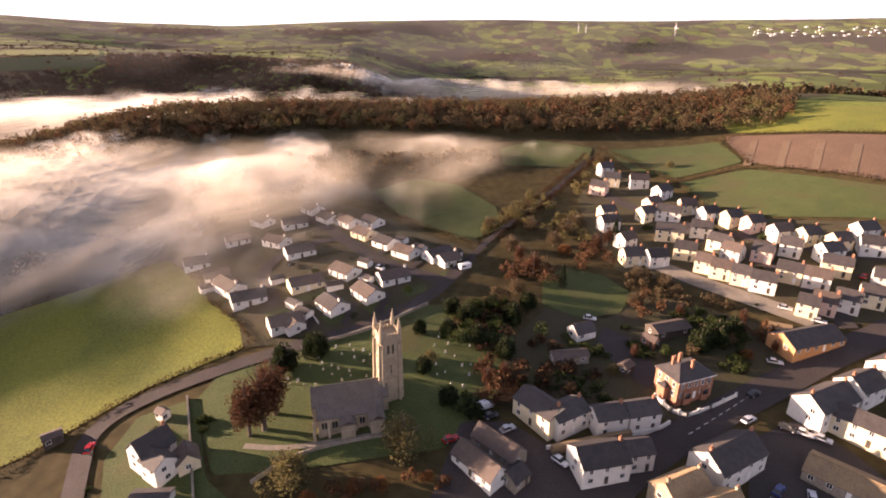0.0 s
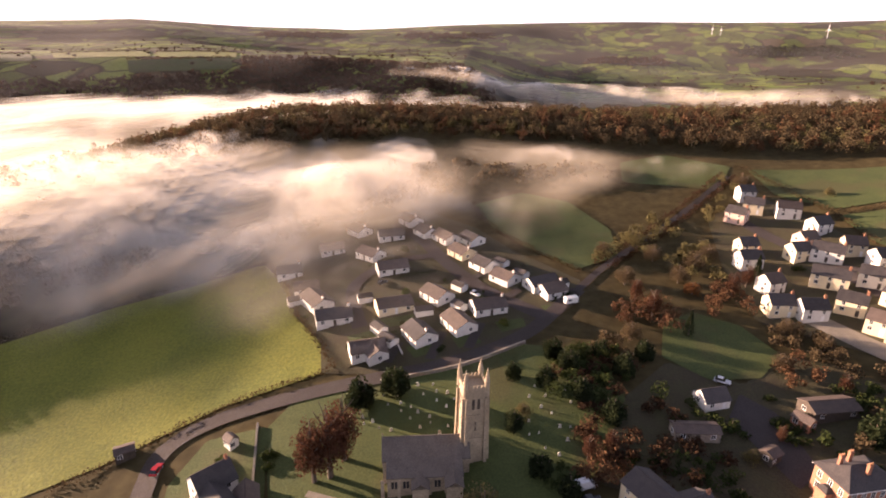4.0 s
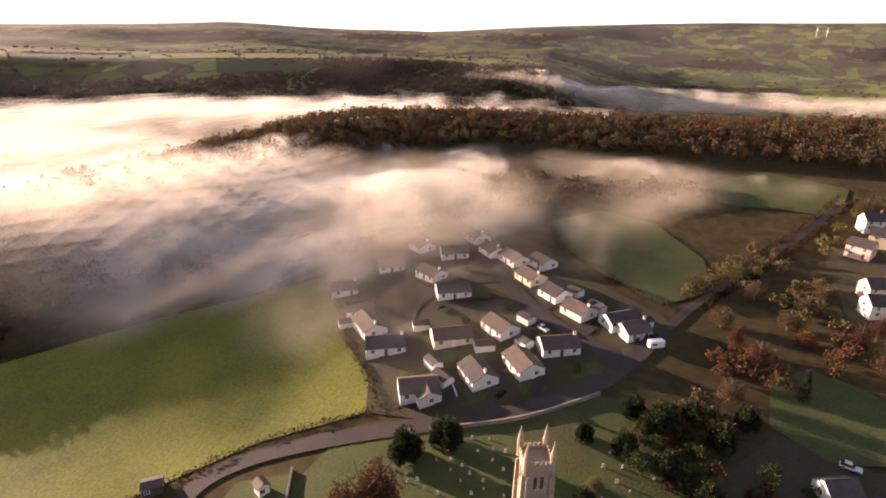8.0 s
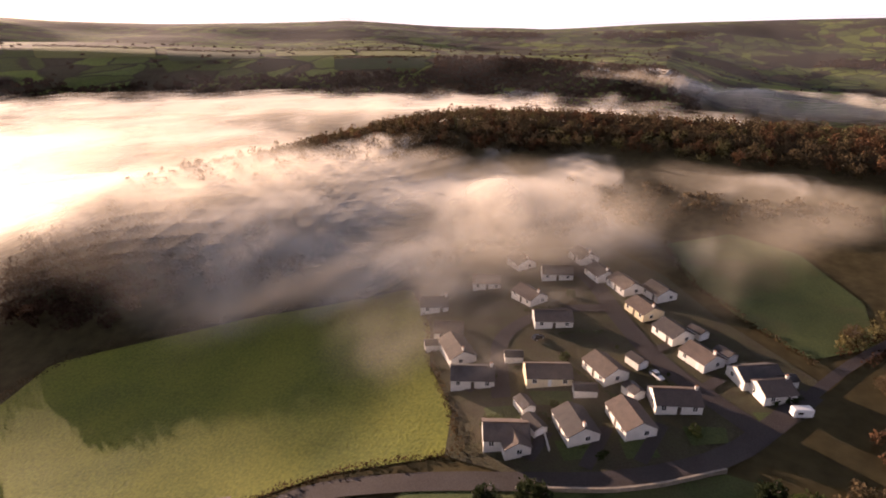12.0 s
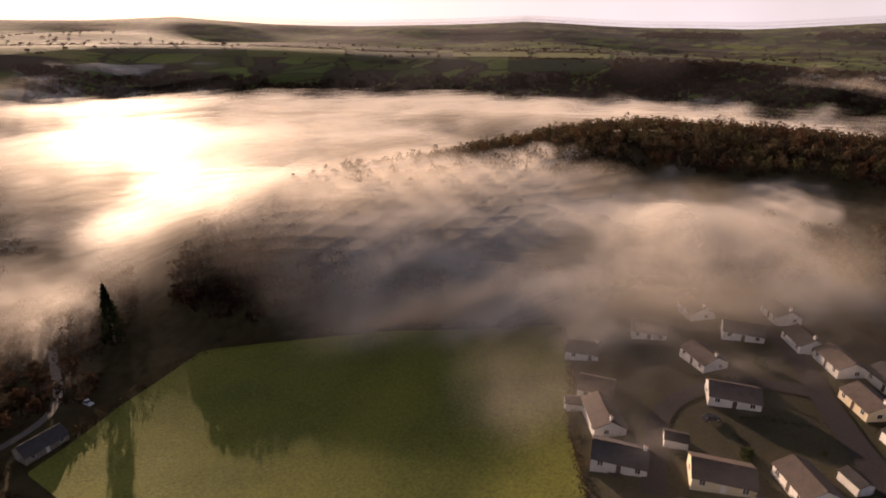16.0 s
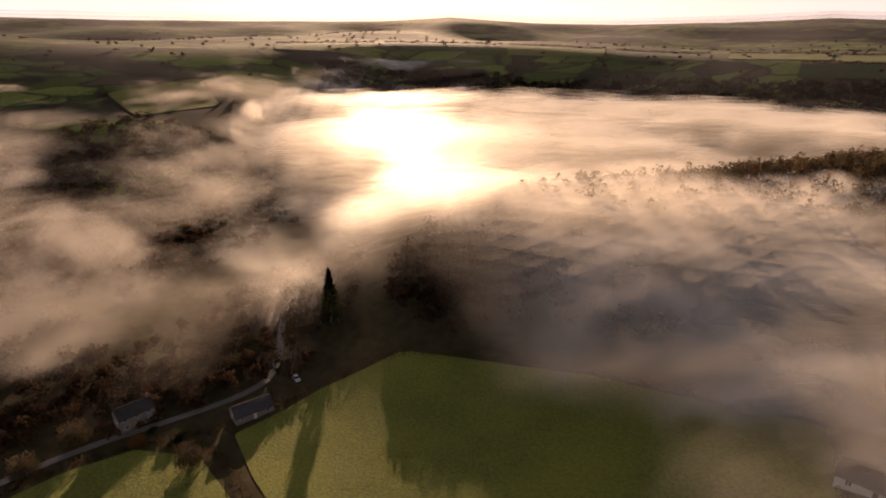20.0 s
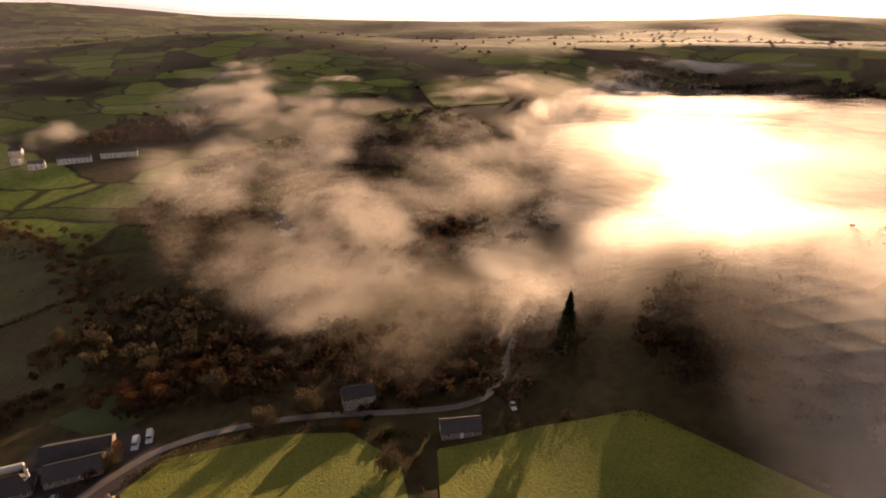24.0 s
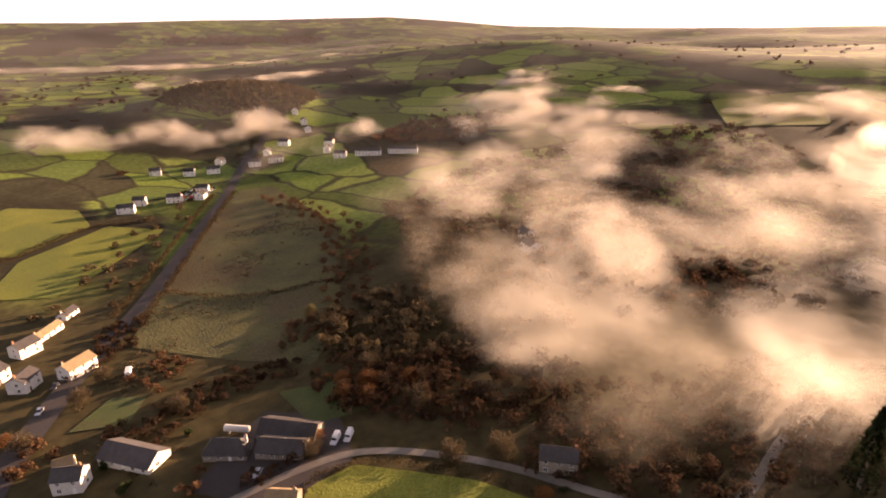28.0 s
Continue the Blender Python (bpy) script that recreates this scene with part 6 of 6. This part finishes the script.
woodland("scarp_wood", scatter(sector(93, 119, 815, 1110), 14), 8.5, 13, TWIG_DARK, "long dark wood on the far scarp", leaves=60, leaf=3.4)
woodland("scarp_wood", scatter(sector(119, 152, 820, 1020), 14), 8.5, 13, TWIG_DARK, "long dark wood on the far scarp", leaves=60, leaf=3.4)
woodland("scarp_wood", scatter(sector(152, 172, 860, 1060), 16), 8.5, 12, TWIG_DARK, "dark wood above the sea of fog", leaves=55, leaf=3.6)
for b0, b1, near, far, mat, label in ((119.5, 126.5, 1130, 1290, GRASS, "bright green field on the plateau"), (127, 134.5, 1150, 1330, GRASS, "bright green field on the plateau"), (136, 144, 1130, 1290, LAWN, "dark green field on the plateau"),
                                      (145, 154, 1160, 1330, GRASS, "sunlit green field on the plateau"), (120, 129, 1040, 1110, LAWN, "sloping field above the scarp"), (156, 166, 1180, 1400, LAWN, "hazy green field on the skyline"), (167, 176, 1120, 1330, GRASS, "hazy green field on the skyline")):
    drape("plateau_field", sector(b0, b1, near, far), mat, 1.0, label, "field", cell=25)
    hedge("plateau_hedge", [polar(b0 + (b1 - b0) * k / 5, far + 8) for k in range(6)], TWIG_DARK, "dark hedge along a plateau field", 7, 5, leaf=2.4, per=3)
woodland("east_wood", scatter([(230, 470), (330, 430), (460, 360), (640, 330), (660, 430), (480, 480), (300, 540)], 12), 6, 12, TWIG_BROWN, "brown wood beyond the green fields", leaves=60, leaf=2.6)
woodland("hedgerow_trees", np.concatenate([np.c_[rng.uniform(-1500, 900, 500), rng.uniform(700, 2300, 500)], np.c_[rng.uniform(-2300, -560, 420), rng.uniform(-1500, 700, 420)], np.c_[rng.uniform(-700, 100, 160), rng.uniform(-1300, -420, 160)]]), 4.5, 7, TWIG_DARK, "scattered hedgerow trees over distant farmland", leaves=40, leaf=2.4)
woodland("valley_scrub", scatter([(-298.8, -19), (-427.8, -62.9), (-560, -60), (-640, 20), (-560, 110), (-449.6, 112.4), (-336.4, 59.8)], 13), 5, 8, TWIG_RUST, "russet scrub under the fog", leaves=60, leaf=1.9)
woodland("garden_trees", np.concatenate([scatter(p, 5.5) for p in ([(64, 192), (72, 178), (84, 170), (94, 160), (100, 164), (88, 180), (78, 192)], [(72, 140), (86, 140), (96, 148), (86, 156), (74, 150)], [(14, 168), (26, 166), (26, 178), (16, 182)])]), 3.2, 6.5, TWIG_BROWN, "bare brown garden trees and scrub", leaves=200, leaf=0.65)
woodland("evergreen_shrubs", np.concatenate([scatter(p, 4.2) for p in ([(3.2, 159), (15.9, 152.8), (22.4, 163.6), (11.6, 171.6)], [(31.3, 144.7), (45.5, 138.2), (52, 144.6), (40.9, 153.1)], [(76.8, 152.2), (86.4, 143.1), (96.7, 151), (89.2, 160)], [(28.7, 127.4), (38.8, 125.2), (47.2, 129.5), (41.3, 136), (31, 133.9)], [(61.9, 137.8), (68.1, 139.8), (66.6, 150.6), (60.4, 148.7)], [(6, 114.8), (12.2, 119), (10.3, 127.4), (2.1, 123.2)])]), 1.8, 3.4, SHRUB_GREEN, "dark evergreen shrubs in village gardens", leaf=0.55)
woodland("russet_scrub", np.concatenate([scatter(p, 6) for p in ([(-30.4, 95.8), (-6.6, 93.5), (3.5, 98.4), (-4.4, 104.7), (-26.5, 102)], [(-201, 18.9), (-189.1, -29.8), (-205.1, -49.7), (-225.3, -40), (-233.1, -1), (-222.7, 38.7)], [(-209.4, 75.2), (-198.1, 46.7), (-220.7, 38.7), (-236, 63.1), (-228, 85.7)], [(-109.2, -61.6), (-128.9, -73.1), (-122.8, -84.9), (-107, -79.2)], [(-158.6, -77.1), (-178.7, -90.2), (-174.5, -109.1), (-156.4, -102.6)], [(-149.3, -25.7), (-139.3, -30.1), (-131.6, -18.1), (-145.4, -14.3)])]), 2.4, 4.5, TWIG_RUST, "russet winter scrub", leaf=0.8)
woodland("verge_trees", scatter([(-188.8, -170.8), (-262.4, -254.8), (-330, -330), (-340, -350), (-249.8, -295), (-158.3, -210), (-138.3, -189.3)], 17), 3.6, 6.5, TWIG_BROWN, "bare trees along the valley road", leaf=1.2)
woodland("meadow_scrub", scatter([(-213, -61.6), (-238.9, -79.4), (-280.9, -131.2), (-323.5, -180.1), (-345, -285), (-360, -250), (-341.3, -161.5), (-287.4, -97.9), (-239.1, -49.7)], 9), 3.4, 6, TWIG_RUST, "russet scrub beside the meadow", leaf=1.0)
woodland("lane_wood", scatter([(-238.6, 112.5), (-214, 108), (-208.7, 83.2), (-214.4, 38.7), (-200.3, -0.8), (-185.2, -19.9), (-215.9, -30.6), (-263.2, -0.6), (-254.3, 59.2), (-306.4, 90.5), (-329.7, 151.8), (-256.6, 136)], 7.5), 4.6, 9.5, TWIG_DARK, "dark brown trees beside the lane", leaves=130, leaf=1.1)
woodland("valley_wood", scatter([(-263.2, -0.6), (-304.4, 49.6), (-395.7, 122.5), (-470, 130), (-600, 90), (-700, 0), (-640, -120), (-520, -190), (-420, -170), (-326.8, -107.5)], 14), 6, 9, TWIG_DARK, "dark brown woodland on the valley side", leaves=80, leaf=1.9)
RUSHES = np.concatenate([scatter([(-170.4, -127.2), (-188.7, -78.8), (-205.1, -47.7), (-235, -65.6), (-282.3, -116.7), (-331.4, -171.8), (-372, -300), (-352, -318), (-262.4, -232.3), (-198.9, -166.1)], 3.6), scatter([(-109.4, -30.4), (-139.3, -28.1), (-174.9, -45.3), (-188.8, -76.8), (-168.4, -125.1), (-138.5, -98.5)], 3.6)])
RUSHES = RUSHES[np.sin(RUSHES[:, 0] / 15 + np.sin(RUSHES[:, 1] / 11)) * np.sin(RUSHES[:, 1] / 19 + RUSHES[:, 0] / 31) + rng.normal(0, 0.3, len(RUSHES)) > 0.5]
woodland("meadow_rushes", RUSHES, 2.0, 1.1, TWIG_BROWN, "clumps of dead rushes and bramble over rough grass", leaves=14, leaf=0.7)
woodland("manor_trees", np.concatenate([scatter(p, 6) for p in ([(10, 124), (17, 121), (23, 129), (22, 140), (14, 138)], [(62, 178), (72, 178), (80, 168), (74, 160), (66, 164)], [(88, 162), (100, 158), (104, 150), (96, 148), (88, 154)])]), 3.2, 6.5, TWIG_RUST, "russet bare trees between the church and the village", leaves=260, leaf=0.6)
woodland("village_scrub", scatter([(16, 120), (34, 123), (46, 136), (42, 146), (32, 152), (30, 168), (14, 172), (4, 156), (8, 136)], 6.5), 2.8, 5.5, TWIG_DARK, "dark bare scrub between the church and the village", leaves=190, leaf=0.6)
woodland("village_scrub", np.concatenate([scatter(p, 5) for p in ([(78, 150), (92, 144), (100, 152), (90, 164), (78, 166)], [(56, 146), (64, 140), (70, 146), (64, 156)], [(76, 136), (90, 137), (94, 142), (80, 144)])]), 2.4, 4.6, SHRUB_GREEN, "dense dark green garden trees", leaves=260, leaf=0.5)
woodland("churchyard_evergreens", np.concatenate([scatter(p, 5.5) for p in ([(5.5, 148.4), (13.7, 144.3), (24.3, 153), (26.1, 169.9), (15.8, 175.8), (7.4, 163.3)], [(78.9, 154.2), (86.8, 151.6), (93.1, 159.7), (87.5, 168.6), (79.4, 164.9)], [(28.3, 148.7), (35.6, 146.9), (38.9, 157.4), (30.7, 161.6)])]), 2.6, 6.5, SHRUB_GREEN, "dark evergreen trees beside the churchyard", leaves=260, leaf=0.55)


woodland("farm_scrub", np.concatenate([scatter(p, 5) for p in ([(-140, -62), (-165, -74), (-190, -68), (-207, -54), (-198, -45), (-170, -56), (-145, -50)], [(-150, -108), (-172, -126), (-190, -150), (-180, -160), (-160, -140)], [(-132, -64), (-146, -60), (-150, -68), (-138, -74)], [(-146, -8), (-160, -2), (-166, -8), (-150, -18)])]), 2.3, 4.2, TWIG_DARK, "dark winter scrub round the farm", leaves=150, leaf=0.65)
woodland("farm_scrub", np.concatenate([scatter(p, 6) for p in ([(-190, -30), (-204, -34), (-216, -18), (-206, -2), (-194, -10)], [(-148, -112), (-158, -118), (-152, -128), (-142, -122)], [(-214, -60), (-232, -76), (-226, -88), (-206, -70)])]), 2.8, 5.5, TWIG_RUST, "russet bare trees round the farm", leaves=200, leaf=0.65)

# ---- on the skyline ----
def skyline_place(bearing, degrees_up, near=1500):
    """Where the land first stands that high over the horizon, seen from over the village."""
    d = np.linspace(near, 4200, 400)
    x, y = d * math.cos(radians(bearing)), d * math.sin(radians(bearing))
    z = land(x, y)
    k = int(np.argmax(z - 84 >= d * math.tan(radians(degrees_up))))
    return float(x[k]), float(y[k]), float(z[k])


def turbine(bearing, up, size):
    x, y, z = skyline_place(bearing, up)
    ob = tagged(new("wind_turbine"), "tall white wind turbine on the distant skyline", "wind turbine", "distant wind turbines")
    ob.matrix_world = pose(x, y, z, 0, 0, 20)
    part("tower", solid(bmesh.new(), ring(10, 1.6, -2), ring(10, 0.9, size)), TRIM, ob)
    hub = part("nacelle", one_box(-2.2, 2.2, -1.2, 1.2, size - 0.6, size + 1.8), TRIM, ob)
    for k in range(3):
        a = 0.5 + k * 2.0944
        c, q = math.cos(a), math.sin(a)
        tip, root = size * 0.55, 1.2
        part("blade", solid(bmesh.new(), [(-0.3, -c * root - q * 0.9, size + 0.6 - q * root + c * 0.9), (0.3, -c * root - q * 0.9, size + 0.6 - q * root + c * 0.9), (0.3, -c * root + q * 0.9, size + 0.6 - q * root - c * 0.9), (-0.3, -c * root + q * 0.9, size + 0.6 - q * root - c * 0.9)],
                            [(-0.1, -c * tip - q * 0.3, size + 0.6 - q * tip + c * 0.3), (0.1, -c * tip - q * 0.3, size + 0.6 - q * tip + c * 0.3), (0.1, -c * tip + q * 0.3, size + 0.6 - q * tip - c * 0.3), (-0.1, -c * tip + q * 0.3, size + 0.6 - q * tip - c * 0.3)]), TRIM, hub)


for bearing, up, size in ((76.4, 0.75, 26), (75.7, 0.7, 24), (67.9, 0.55, 34)):
    turbine(bearing, up, size)

town = bmesh.new()
for i in range(55):
    b = 50.0 + 12.0 * random.random() ** 1.2
    x, y, z = skyline_place(b, 0.55 + 0.75 * random.random(), 2000)
    w, d, h = random.uniform(4, 9), random.uniform(4, 6), random.uniform(2.5, 4.5)
    solid(town, [(x - w, y - d, z - 4), (x + w, y - d, z - 4), (x + w, y + d, z - 4), (x - w, y + d, z - 4)], [(x - w, y - d, z + h), (x + w, y - d, z + h), (x + w, y + d, z + h), (x - w, y + d, z + h)])
tagged(part("distant_town", town, WHITE, None), "pale houses of a distant hilltop town", "town", kind="stuff")
for b0, b1, up0, up1, label in ((66.5, 74.0, -1.0, -0.35, "dark wooded knoll among distant fields"), (96.0, 104.0, 0.1, 0.45, "dark wood on a distant hillside"), (110.0, 117.0, 0.1, 0.4, "dark wood on a distant hillside"), (226.0, 240.0, -0.6, -0.2, "dark wood on a distant hillside"), (80.0, 86.0, -1.9, -1.5, "brown wood among distant fields")):
    xy = np.array([skyline_place(random.uniform(b0, b1), random.uniform(up0, up1), 1300)[:2] for _ in range(150)])
    woodland("distant_wood", xy + rng.normal(0, 18, xy.shape), 14, 17, YEW_GREEN if "knoll" in label else TWIG_DARK, label, leaves=34, leaf=7.5)
